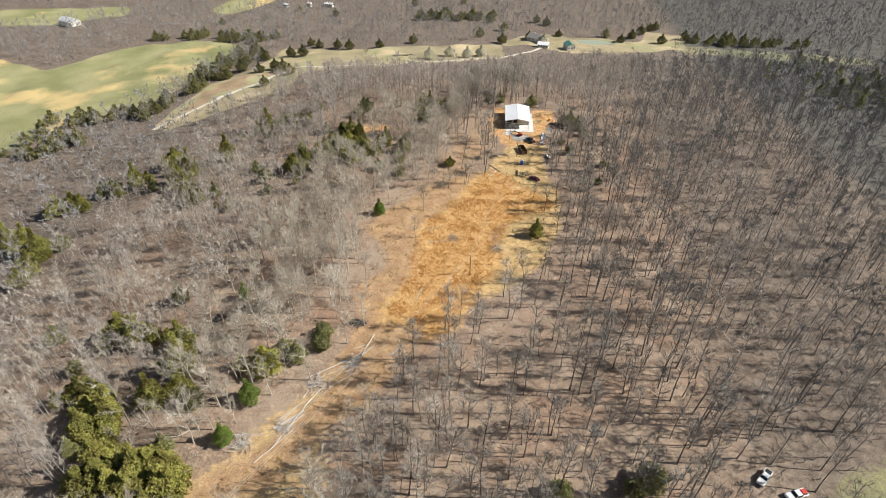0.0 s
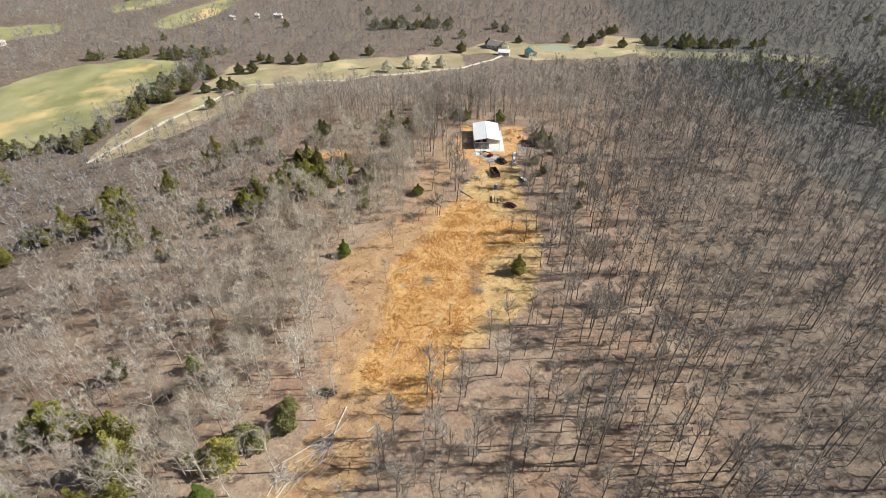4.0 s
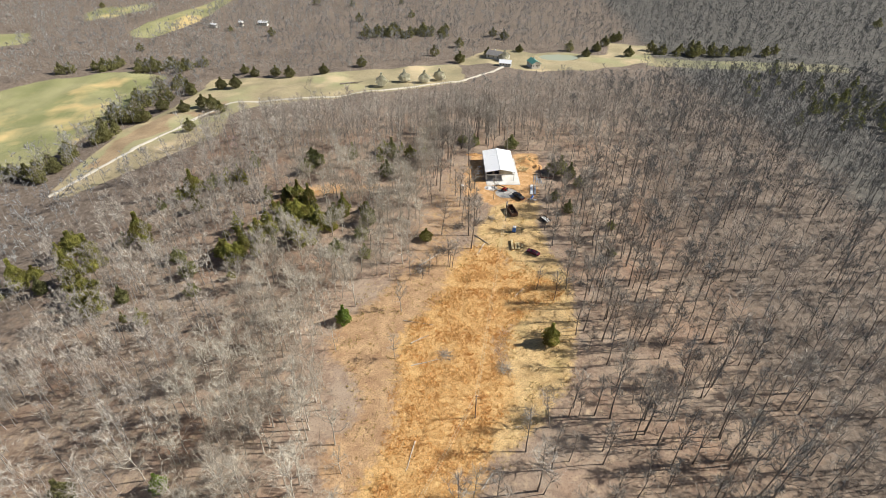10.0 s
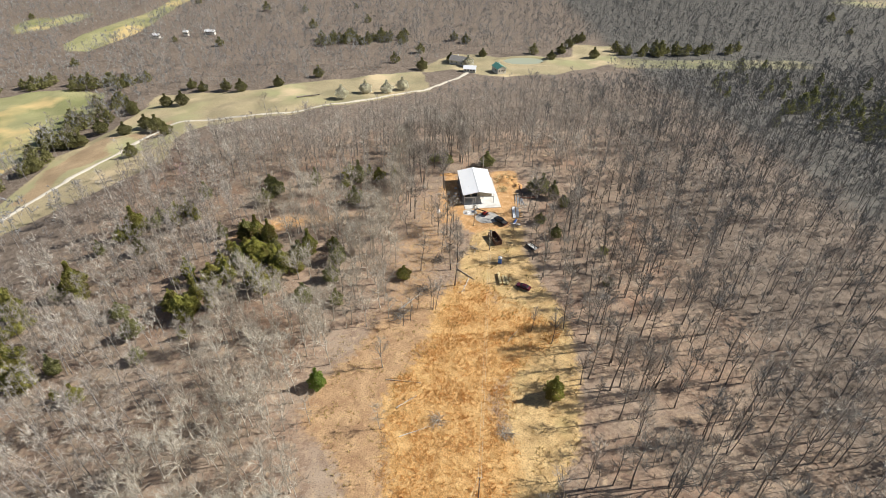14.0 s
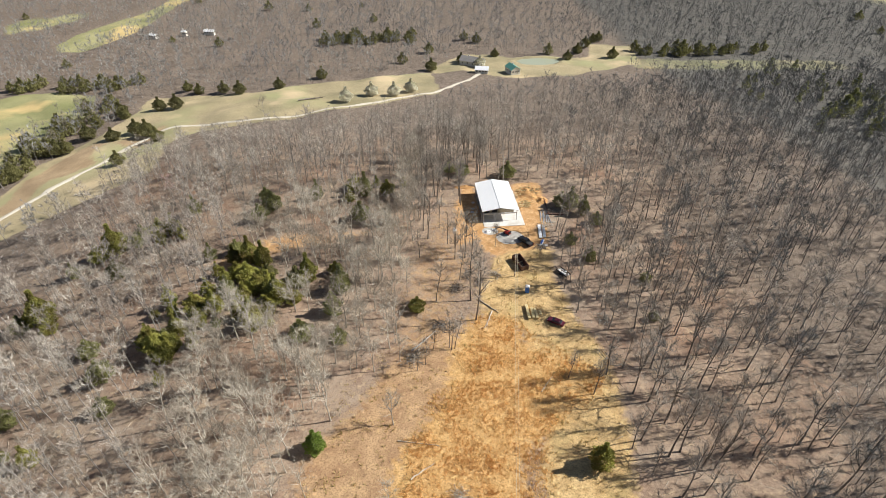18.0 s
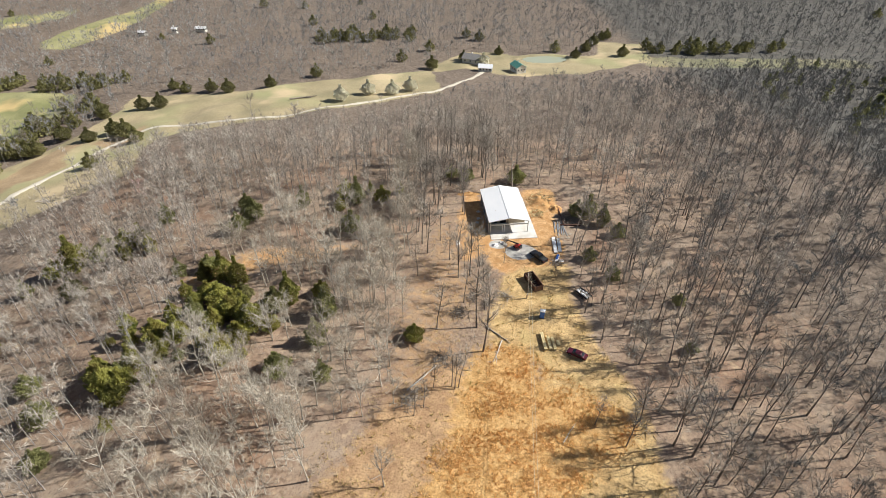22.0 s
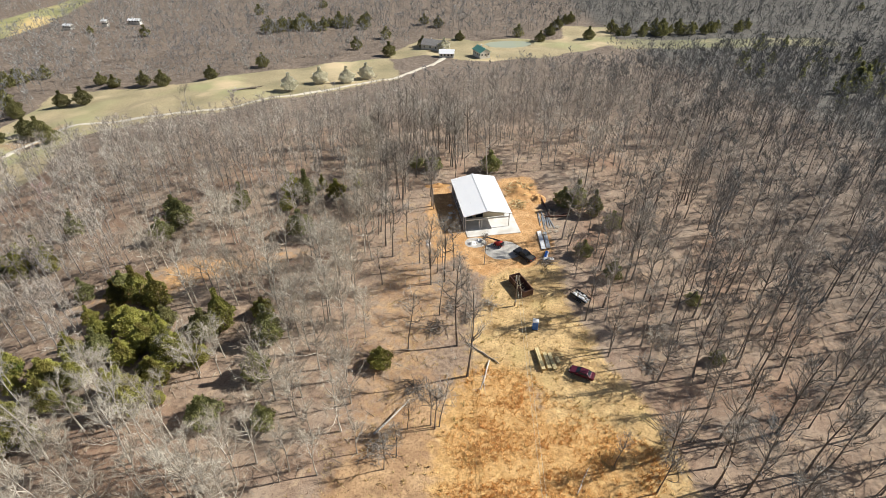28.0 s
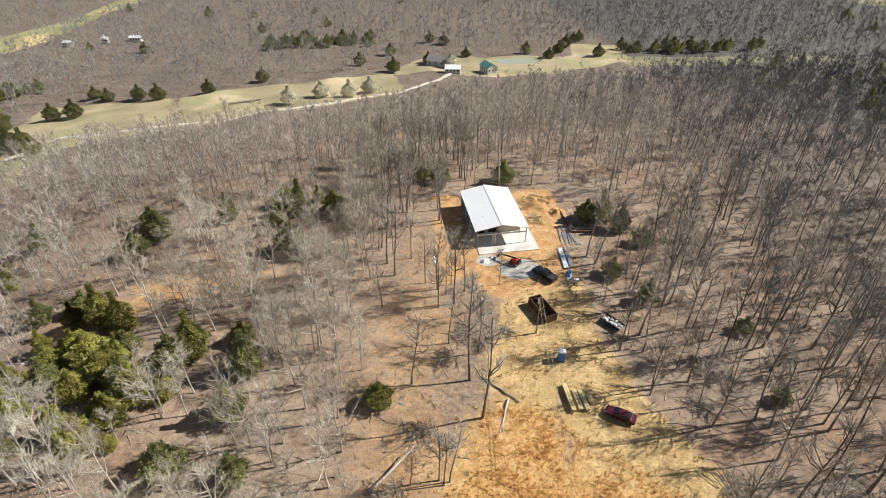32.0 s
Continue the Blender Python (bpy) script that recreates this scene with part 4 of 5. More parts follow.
# ---- fallen wood ----
def fallen_log(x0, y0, x1, y1, r, mat, label, boughs=0, z=0.0, z1=None):
    a, b = Vector((x0, y0, gz(x0, y0) + r * 0.7 + z)), Vector((x1, y1, gz(x1, y1) + r * 0.5 + (z if z1 is None else z1)))
    ob = thing("fallen_log", Matrix.Translation(a), label, "log", "fallen logs")
    bm = nb()
    n = 6
    d = b - a
    pts = [d * (k / n) + Vector((random.uniform(-0.1, 0.1), random.uniform(-0.1, 0.1), 0.04 * (k % 2))) for k in range(n + 1)]
    bent_rod(bm, pts, [r * (1 - 0.55 * k / n) for k in range(n + 1)])
    part("stem", bm, mat, ob)
    for k in range(boughs):
        t = random.uniform(0.35, 1.0)
        p = d * t
        q = p + d.normalized() * random.uniform(0.6, 2.0) + Vector((random.uniform(-1.4, 1.4), random.uniform(-1.4, 1.4), random.uniform(0.0, 0.9)))
        part("bough", rod(nb(), p, q, r * 0.3, 0.015, 5), mat, ob)


PALE = "pale barkless log lying on the ground"
GREY = "grey fallen tree trunk with broken boughs"
for row in [(-4.2, -38.8, 1.0, -44.4, 0.22, M_WOOD, GREY, 2), (-0.7, -43.6, -3.5, -50.3, 0.16, M_PALE_BARK, GREY, 12), (-22.6, -57.5, -16.2, -52.2, 0.2, M_PALE_BARK, PALE, 3, 0.0, 1.6),
            (-28, -146.6, -30.8, -162, 0.18, M_PALE_BARK, PALE, 8), (-29.6, -154, -41.8, -165, 0.17, M_PALE_BARK, PALE, 6), (-27, -150, -36, -166, 0.15, M_WOOD, GREY, 8), (-39, -174.4, -42.2, -184.6, 0.2, M_PALE_BARK, PALE, 6),
            (-46, -182.7, -52.7, -183.8, 0.15, M_PALE_BARK, PALE, 6), (-17.8, -122.8, -19.3, -130.5, 0.14, M_PALE_BARK, PALE, 0), (-21.8, -153.4, -18.6, -149.9, 0.16, M_PALE_BARK, PALE, 0), (0, -130, -2.5, -134, 0.16, M_PALE_BARK, PALE, 0),
            (-22, -92.0, -17, -88.5, 0.14, M_PALE_BARK, PALE, 0), (-21, -100.0, -14, -97.5, 0.14, M_PALE_BARK, PALE, 2), (-40, -176, -34, -166, 0.14, M_WOOD, GREY, 7), (-45, -190, -38, -178, 0.14, M_PALE_BARK, PALE, 7),
            (8, -71, 11, -67, 0.12, M_PALE_BARK, PALE, 2), (-96, 163, -82, 168, 0.5, M_BARK, GREY, 14, 1.0), (-92, 166, -84, 164, 0.35, M_BARK, GREY, 8, 1.0), (-25, -83, -16, -84.5, 0.12, M_WOOD, GREY, 2)]:
    fallen_log(*row)


random.seed(9)
for k in range(16):
    x, y = random.uniform(-46, -27), random.uniform(-184, -149)
    x = -27 - 0.42 * (-149 - y) + random.uniform(-5, 1.5)
    a, ln = radians(random.uniform(35, 85)), random.uniform(4, 9)
    fallen_log(x, y, x + ln * math.cos(a), y + ln * math.sin(a), random.uniform(0.09, 0.16), M_PALE_BARK, "pale felled pole among cut branches", random.choice((0, 3, 5)))
heap("black_heap", -34.2, -142.4, 3.0, 1.7, 0.9, M_NEARBLACK, "near-black lumpy brush pile on dry ground", "ash pile", 11, 0.7)
heap("black_heap", -75.5, -146.0, 2.6, 1.8, 0.8, M_NEARBLACK, "near-black lumpy brush pile among bare trees", "ash pile", 12, 0.7)

branch_mesh = {}
for mat in (M_BARK, M_PALE_BARK, M_WOOD, M_LUMBER):
    for k in range(4):
        bm = nb()
        mid = Vector((1.0, 0.18 * (k - 1.5), 0.12))
        rod(bm, (0, 0, 0), mid, 0.06, 0.045, 5)
        rod(bm, mid, (2.0 + 0.2 * k, 0.1, 0.05), 0.045, 0.015, 5)
        rod(bm, mid, (1.7, 0.5 - 0.3 * k, 0.3), 0.03, 0.01, 4)
        rod(bm, mid * 0.7, (1.3, -0.5 + 0.2 * k, 0.25), 0.03, 0.01, 4)
        me = bpy.data.meshes.new("branch")
        bm.to_mesh(me)
        bm.free()
        me.materials.append(mat)
        branch_mesh[mat.name, k] = me


def brush_pile(x, y, radius, n, mat, label):
    """A tangle of cut branches."""
    ob = thing("brush_pile", pose(x, y, gz(x, y)), label, "brush", "brush piles")
    for k in range(n * 2 // 3):
        a, r = random.uniform(0, 6.28), radius * random.uniform(0.05, 0.85)
        hgt = random.uniform(0.05, 0.9) * (1 - r / radius) + 0.06
        br = part("branch", branch_mesh[mat.name, k % 4], None, ob)
        br.matrix_local = pose(math.cos(a) * r, math.sin(a) * r, hgt, random.uniform(-20, 20), random.uniform(-16, 12), random.uniform(0, 360)) @ Matrix.Scale(random.uniform(0.6, 1.25), 4)


DARK = "dark tangled brush pile of cut branches"
for x, y, r, n, mat in [(-33.4, -143, 2.6, 70, M_BARK), (-31, -158, 3.2, 120, M_PALE_BARK), (-38, -166, 3.4, 120, M_PALE_BARK), (-42, -180, 3.0, 90, M_PALE_BARK), (-50, -186, 2.8, 90, M_PALE_BARK), (-15.2, -49, 3.2, 110, M_BARK), (-6, -28, 3.0, 90, M_BARK),
                        (-3, -31, 2.2, 70, M_BARK), (29, -48, 3.0, 110, M_BARK), (27.5, -62, 3.4, 130, M_BARK), (25, 6, 2.6, 90, M_BARK), (-47, -3, 3.0, 90, M_BARK), (-75, -146, 3.0, 90, M_BARK), (-22, -60.5, 3.0, 90, M_BARK), (4, -100, 2.4, 70, M_WOOD), (-12, -96, 2.0, 60, M_WOOD), (2, -28, 2.0, 60, M_WOOD), (18.2, 19, 4.6, 260, M_LUMBER), (16.5, 11, 2.8, 90, M_LUMBER), (-10, -34, 2.6, 110, M_BARK), (33, -40, 3.0, 110, M_BARK), (17.5, -15, 2.0, 60, M_BARK), (20, -3, 2.0, 40, M_WOOD)]:
    brush_pile(x, y, r, n, mat, DARK if mat is M_BARK else "heap of splintered orange roots on the spoil" if mat is M_LUMBER else "pale tangle of cut branches on the ground")


# ---- far houses ----
def house(x, y, turn, w, l, h, roof_mat, label, porch=False):
    ob = thing("house", pose(x, y, gz(x, y) - 0.2 + (1.0 if y > 60 else 0), 0, 0, turn), label, "house", "farmhouses")
    bm = nb()
    box(bm, w, l, h + 2.5, pose(0, 0, -2.5))
    rise = w * 0.28
    loft(bm, [[(-w / 2, s, h), (w / 2, s, h), (0, s, h + rise)] for s in (-l / 2, l / 2)])
    part("wall", bm, M_SIDING, ob)
    bm = nb()
    for s in (-1, 1):
        loft(bm, [[(0, yy, h + rise + 0.02), (s * (w / 2 + 0.4), yy, h - 0.2), (s * (w / 2 + 0.4), yy, h - 0.05), (0, yy, h + rise + 0.17)] for yy in (-l / 2 - 0.4, l / 2 + 0.4)])
    rf = part("roof", bm, roof_mat, ob)
    part("chimney", box(nb(), 0.7, 0.7, 1.6, pose(w * 0.12, l * 0.2, h + rise * 0.6)), M_CONC, rf)
    for k in range(3):
        wn_ = part("window", box(nb(), 0.9, 0.06, 1.1, pose(-w * 0.33 + k * w * 0.33, -l / 2 - 0.03, 1.1)), M_GLASS, ob)
        part("sill", box(nb(), 1.1, 0.14, 0.08, pose(-w * 0.33 + k * w * 0.33, -l / 2 - 0.06, 1.02)), M_WHITE, wn_)
    for k in range(4):
        for s in (-1, 1):
            part("window", box(nb(), 0.06, 1.0, 1.1, pose(s * (w / 2 + 0.02), -l * 0.36 + k * l * 0.24, 1.1)), M_GLASS, ob)
    part("door", box(nb(), 0.95, 0.08, 2.05, pose(w * 0.16, -l / 2 - 0.04, 0.2)), M_WOOD, ob)


house(15, 256, 62, 9, 17, 3.0, M_SHINGLE, "low farmhouse with grey shingle roof near the pond")
house(42, 232, 20, 7, 10, 3.2, M_GREENROOF, "small outbuilding with green metal roof near the pond")
house(20, 232, 80, 6, 9, 2.6, M_ROOF, "small white-roofed shed by the drive")
house(-446, 250, 70, 10, 20, 3.5, M_ROOF, "distant white farm building at a field edge")
house(-262, 353, 80, 4, 6, 2.4, M_ROOF, "distant white house among bare trees")
house(-237, 360, 80, 3, 4, 3.4, M_ROOF, "distant white house among bare trees")
house(-216, 364, 85, 4, 9, 2.4, M_ROOF, "distant long white house among bare trees")


# ---- woods ----
rng = np.random.default_rng(5)


class Soup:
    """Gathers vertices and triangles."""

    def __init__(self):
        self.v, self.f, self.n = [], [], 0

    def add(self, v, f):
        self.v.append(np.asarray(v, float))
        self.f.append(np.asarray(f, int) + self.n)
        self.n += len(v)

    def arrays(self):
        return np.concatenate(self.v), np.concatenate(self.f)


def tube(soup, pts, radii, seg=4):
    """A tapered tube along points."""
    pts = np.asarray(pts, float)
    rings = []
    for i, p in enumerate(pts):
        d = pts[min(i + 1, len(pts) - 1)] - pts[max(i - 1, 0)]
        d = d / (np.linalg.norm(d) + 1e-9)
        a = np.cross(d, (0.31, 0.83, 0.11) if abs(d[2]) > 0.7 else (0, 0, 1))
        a /= np.linalg.norm(a)
        b = np.cross(d, a)
        t = np.arange(seg) * 2 * np.pi / seg
        rings.append(p + radii[i] * (np.cos(t)[:, None] * a + np.sin(t)[:, None] * b))
    v = np.concatenate(rings)
    f = []
    for i in range(len(pts) - 1):
        for k in range(seg):
            p, q = i * seg + k, i * seg + (k + 1) % seg
            f += [(p, q, q + seg), (p, q + seg, p + seg)]
    soup.add(v, f)


def twig_sprays(soup, starts, ways, length, width, r):
    """One slim triangle for each twig."""
    n = len(starts)
    L = length * r.uniform(0.6, 1.4, n)[:, None]
    tip = starts + ways * L
    side = np.cross(ways, r.normal(size=(n, 3)))
    side /= np.linalg.norm(side, axis=1)[:, None] + 1e-9
    w = width * r.uniform(0.6, 1.3, n)[:, None] / 2
    soup.add(np.stack([starts - side * w, starts + side * w, tip], 1).reshape(-1, 3), np.arange(n * 3).reshape(-1, 3))


def bare_tree(seed, height, spread_r, limbs, subs, twigs, width, detail=True, far=False, low=0.26, stout=1.0):
    """A leafless hardwood: a tapered bent trunk, limbs that fork, and a crown of fine twigs."""
    r = np.random.default_rng(seed)
    trunk, crown = Soup(), Soup()
    lean = r.normal(size=2) * 0.04 * height
    ts = np.linspace(0, 1, 6 if detail else 3)
    axis = np.stack([lean[0] * ts ** 1.5 + 0.25 * np.sin(ts * 5 + seed), lean[1] * ts ** 1.5 + 0.25 * np.cos(ts * 4 + seed), ts * height * 0.93], 1)
    axis[:, :2] -= axis[0, :2]
    rad = (0.0095 if detail else 0.0048 if far else 0.0070) * height * stout * (1 - 0.80 * ts) + 0.02
    rad[0] *= 1.35
    axis[0, 2] = -0.3
    tube(trunk, axis, rad, 6 if detail else 4)
    tips, dirs = [], []
    for i in range(limbs):
        u = r.uniform(low, 0.95)
        p0 = np.array([np.interp(u, ts, axis[:, k]) for k in range(3)])
        az = i * 2.4 + r.uniform(-0.5, 0.5)
        el = r.uniform(0.35, 0.95) + 0.35 * (u - 0.4)
        L = spread_r * r.uniform(0.75, 1.15) * (1.15 - 0.62 * (u - 0.34) / 0.6)
        d = np.array([math.cos(az) * math.cos(el), math.sin(az) * math.cos(el), math.sin(el)])
        d2 = d * 0.8 + np.array([0, 0, 0.5]) + r.normal(size=3) * 0.15
        d2 /= np.linalg.norm(d2)
        p1 = p0 + d * L * 0.5
        p2 = p1 + d2 * L * 0.6
        r0 = (0.0066 if detail else 0.0055) * height * stout * (1.25 - u)
        if far:
            tube(trunk, [p0, p2], [0.6 * r0 + 0.02, 0.02], 3)
        else:
            tube(trunk, [p0, p1, p2], [r0 + 0.02, r0 * 0.6 + 0.015, 0.012], 4 if detail else 3)
        for _ in range(subs):
            w = r.uniform(0.25, 1.0)
            q = p0 + (p1 - p0) * w / 0.5 if w < 0.5 else p1 + (p2 - p1) * (w - 0.5) / 0.5
            sd = d2 + r.normal(size=3) * 0.6
            sd /= np.linalg.norm(sd)
            e = q + sd * L * r.uniform(0.28, 0.5)
            if detail:
                tube(crown, [q, e], [0.036, 0.012], 3)
            else:
                twig_sprays(crown, q[None], sd[None], L * 0.45, width * 1.4, r)
            tips += [q + (e - q) * s for s in (0.35, 0.7, 1.0)]
            dirs += [sd] * 3
    tips, dirs = np.array(tips), np.array(dirs)
    k = r.integers(0, len(tips), twigs)
    ways = dirs[k] + r.normal(size=(twigs, 3)) * 0.7 + np.array([0, 0, 0.25])
    ways /= np.linalg.norm(ways, axis=1)[:, None]
    twig_sprays(crown, tips[k] + r.normal(size=(twigs, 3)) * 0.12, ways, 0.085 * height, width, r)
    return trunk.arrays(), crown.arrays()


def cedar(seed, height, radius, clumps, size, lean_top=1.0):
    """An evergreen: a short trunk and many small tilted sprays within an uneven cone."""
    r = np.random.default_rng(seed)
    trunk, crown = Soup(), Soup()
    tube(trunk, [(0, 0, -0.3), (0.05, 0, height * 0.5), (0, 0.05, height * 0.9)], [0.02 * height, 0.012 * height, 0.02], 5)
    u = r.uniform(0, 1, clumps) ** 0.8
    az = r.uniform(0, 2 * np.pi, clumps)
    lobes = 1 + 0.17 * np.sin(az * 3 + seed + u * 11) + 0.13 * np.sin(az * 5 + seed * 2 - u * 17)
    prof = np.sin(np.clip(u * 1.1 + 0.16, 0, 1) * np.pi * 0.98) ** 0.75 * (1 - 0.45 * lean_top * u)
    rr = radius * prof * lobes * np.where(r.uniform(0, 1, clumps) < 0.75, r.uniform(0.8, 1.05, clumps), r.uniform(0.4, 0.8, clumps))
    c = np.stack([np.cos(az) * rr, np.sin(az) * rr, 0.35 + u * (height - 0.4)], 1)
    out = np.stack([np.cos(az), np.sin(az), r.uniform(0.0, 0.9, clumps)], 1) + r.normal(size=(clumps, 3)) * 0.35
    out /= np.linalg.norm(out, axis=1)[:, None]
    side = np.cross(out, r.normal(size=(clumps, 3)))
    side /= np.linalg.norm(side, axis=1)[:, None]
    up = np.cross(side, out)
    s = size * r.uniform(0.6, 1.4, clumps)[:, None]
    v = np.stack([c - side * s * 0.5, c + side * s * 0.5, c + out * s * 0.9 + up * s * 0.3, c - up * s * 0.6 + out * s * 0.15], 1).reshape(-1, 3)
    i = np.arange(clumps) * 4
    crown.add(v, np.concatenate([np.stack([i, i + 1, i + 2], 1), np.stack([i + 1, i, i + 3], 1)]))
    return trunk.arrays(), crown.arrays()


def scatter(name, templates, places, mats, label, category):
    """Many trees joined into one mesh: places are rows of x, y, z, scale, turn, template."""
    V, F, I, n = [], [], [], 0
    for x, y, z, s, turn, k in places:
        (tv, tf), (cv, cf) = templates[int(k)]
        ca, sa = math.cos(turn), math.sin(turn)
        rot = np.array([[ca, sa, 0], [-sa, ca, 0], [0, 0, 1]]) * s
        for (v, f), mi in (((tv, tf), 0), ((cv, cf), 1)):
            V.append(v @ rot + (x, y, z))
            F.append(f + n)
            I.append(np.full(len(f), mi))
            n += len(v)
    me = mesh_from(name, np.concatenate(V), np.concatenate(F), mats, np.concatenate(I))
    return tagged(new(name, me), label, category, kind="stuff")


OPEN = [TRAIL, ORANGE, LANE, STRAW_E, STRAW_W, YARD_W, YARD_E, FIELD_GREEN, FIELD_POND, FIELD_STRIP, FIELD_FAR, FIELD_FAR_W, FIELD_FAR_NW, FIELD_FAR_E, LAWN]
EDGE = [(-214, 12), (-213, 97), (-198, 130), (-197, 169), (-199, 196), (-145, 193), (-120, 196), (-96, 210), (-61, 222), (-16, 250), (120, 250), (140, 212), (60, 200), (20, 180), (-60, 112), (-92, 100), (-128, 94), (-143, 84), (-152, 60), (-170, 40), (-188, 22), (-202, 8)]


def free_ground(x, y):
    ok = np.ones(x.shape, bool)
    wx = x + 2.0 * np.sin(y * 0.35)
    for poly in OPEN + [EDGE]:
        ok &= ~inside(poly, wx, y)
    ok &= ~((np.abs(x - 8) < 14) & (np.abs(y - 9) < 15))
    ok &= ~((np.abs(x - 28) < 8) & (np.abs(y - 14) < 14))
    ok &= ~((np.abs(x - 71) < 9) & (np.abs(y + 181) < 9))
    return ok


def jitter_grid(x0, x1, y0, y1, step):
    a, b = np.meshgrid(np.arange(x0, x1, step), np.arange(y0, y1, step))
    a, b = a.ravel() + rng.uniform(-0.95, 0.95, a.size) * step, b.ravel() + rng.uniform(-0.95, 0.95, b.size) * step
    keep = free_ground(a, b)
    return a[keep], b[keep]


# forest-grown trees with high narrow crowns, and broader pale ones
near_t = [bare_tree(11 + i, 15.0 + 0.8 * (i % 4), 3.1 + 0.4 * (i % 3), 14 + i % 4, 5, 430, 0.042, low=0.36, stout=0.88) for i in range(8)]
pale_t = [bare_tree(71 + i, 14.0 + 0.8 * (i % 4), 4.0 + 0.5 * (i % 3), 15 + i % 4, 5, 720, 0.034, low=0.3, stout=0.92) for i in range(8)]
wood_t = [bare_tree(31 + i, 15.0 + 0.8 * (i % 4), 3.1 + 0.4 * (i % 3), 12 + i % 3, 5, 400, 0.05, low=0.36, stout=0.88) for i in range(8)]
pale_wood_t = [bare_tree(131 + i, 14.0 + 0.8 * (i % 4), 3.9 + 0.5 * (i % 3), 13 + i % 3, 4, 560, 0.04, low=0.3, stout=0.92) for i in range(8)]
mid_t = [bare_tree(51 + i, 15.0 + 0.8 * (i % 4), 3.4 + 0.3 * (i % 3), 9 + i % 3, 3, 215, 0.08, False, low=0.34, stout=0.8) for i in range(6)]
far_t = [bare_tree(91 + i, 14.5 + 0.8 * (i % 3), 4.2, 6, 2, 92, 0.21, False, True) for i in range(6)]


def rows(x, y, kinds, lo=0.45, hi=1.25):
    n = len(x)
    return np.column_stack([x, y, terrain(x, y), rng.uniform(lo, hi, n), rng.uniform(0, 6.28, n), rng.integers(0, kinds, n)])


GREEN_CEDARS = [(-78, -18), (-73, -18), (-68, -21), (-75, -25), (-71, -28), (-67, -33), (-63, -35), (-60, -38), (-53, -29), (-70, -36), (-63, -41), (-83, -39),
                (-77, -40), (-80, -45), (-64, -48), (-45, 23), (-33, 20), (-111, 5), (-106, 5), (-124, -2), (-92, -35), (-91, -51), (-85, -53), (-85, -57), (-88, -54),
                (-131, -34), (-145, -45), (-158, -37), (-134, -66), (-125, -75), (-105, -83), (-146, -56), (-166, -57), (-176, -61), (-186, -75), (-193, -77),
                (-188, -101), (-173, -110), (-191, -105), (-172, -117), (-167, -127), (-103, -154), (-96, -157), (-80, -159), (-75, -167), (-53, -164), (-99, -177),
                (-90, -184), (-86, -184), (-88, -189), (-77, -178), (-65, -196), (-61, -199), (-67, -196), (-68, -197), (-78, -196), (-75, -200), (-78, -202),
                (-67, -201), (-59, -199)]
DULL_CEDARS = [(-87, -14), (-75, -34), (-51, -52), (-73, 12), (-77, 19), (-103, 17), (-41, 19), (-10, 36), (-5, 33), (12, 31), (-41, -54), (-58, 17), (-76, 6), (-41, 3),
               (-118, 1), (-44, -43), (-43, -34), (-94, -71), (-108, -51), (-100, -60), (-134, -12), (-155, -61), (-182, -60), (-126, -156), (-42, -149), (-46, -159),
               (-41, -154), (-109, -168), (-80, -178), (-67, -177)]
DARK_CEDARS = [(-65, -27), (-56, -31), (-117, -16), (-93, -139)]

# woods close to the flight line; the west side is denser and of smaller trees
ex, ey = jitter_grid(2, 130, -215, 62, 5.3)
wx_, wy_ = jitter_grid(-135, 2, -215, 62, 4.05)
nearx, neary = np.concatenate([ex, wx_]), np.concatenate([ey, wy_])
thin = inside(THIN, nearx, neary) & (rng.uniform(0, 1, len(nearx)) < 0.55)
thin |= (nearx > -2) & (nearx < 24) & (neary > -150) & (neary < -60) & (rng.uniform(0, 1, len(nearx)) < 0.6)
glade = np.array([noise.noise(Vector((a * 0.045, b * 0.045, 33))) for a, b in zip(nearx, neary)])
thin |= (glade < -0.2) & (rng.uniform(0, 1, len(nearx)) < 0.5)
nearx, neary = nearx[~thin], neary[~thin]
ced = np.array(GREEN_CEDARS + DULL_CEDARS + DARK_CEDARS + [(17, -90), (17, -86), (-21.3, -42.5), (-21.2, -47.5), (-21, -53), (17, -95), (31.5, 8), (35, 4), (-42, -85), (-53, -174), (-72, -137), (-54, -186)], float)
gap = np.min(np.hypot(nearx[:, None] - ced[:, 0], neary[:, None] - ced[:, 1]), 1)
nearx, neary = nearx[gap > 4.8], neary[gap > 4.8]
near_rows = rows(nearx, neary, 8, 0.55, 1.3)
near_rows[:, 3] *= np.where(near_rows[:, 0] > -22, 0.98, 0.85)
order = np.argsort(np.abs(near_rows[:, 0] + 4) + 0.25 * np.abs(near_rows[:, 1] + 45))
single = near_rows[order[:270]]
rest = near_rows[order[270:]]
close = (np.abs(rest[:, 0] + 5) < 72) & (rest[:, 1] < 12)


def pick_shaded(places, start, width):
    """Which trees take the shade-darkened colours: ever more of them towards the east."""
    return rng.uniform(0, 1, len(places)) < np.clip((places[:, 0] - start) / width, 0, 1)


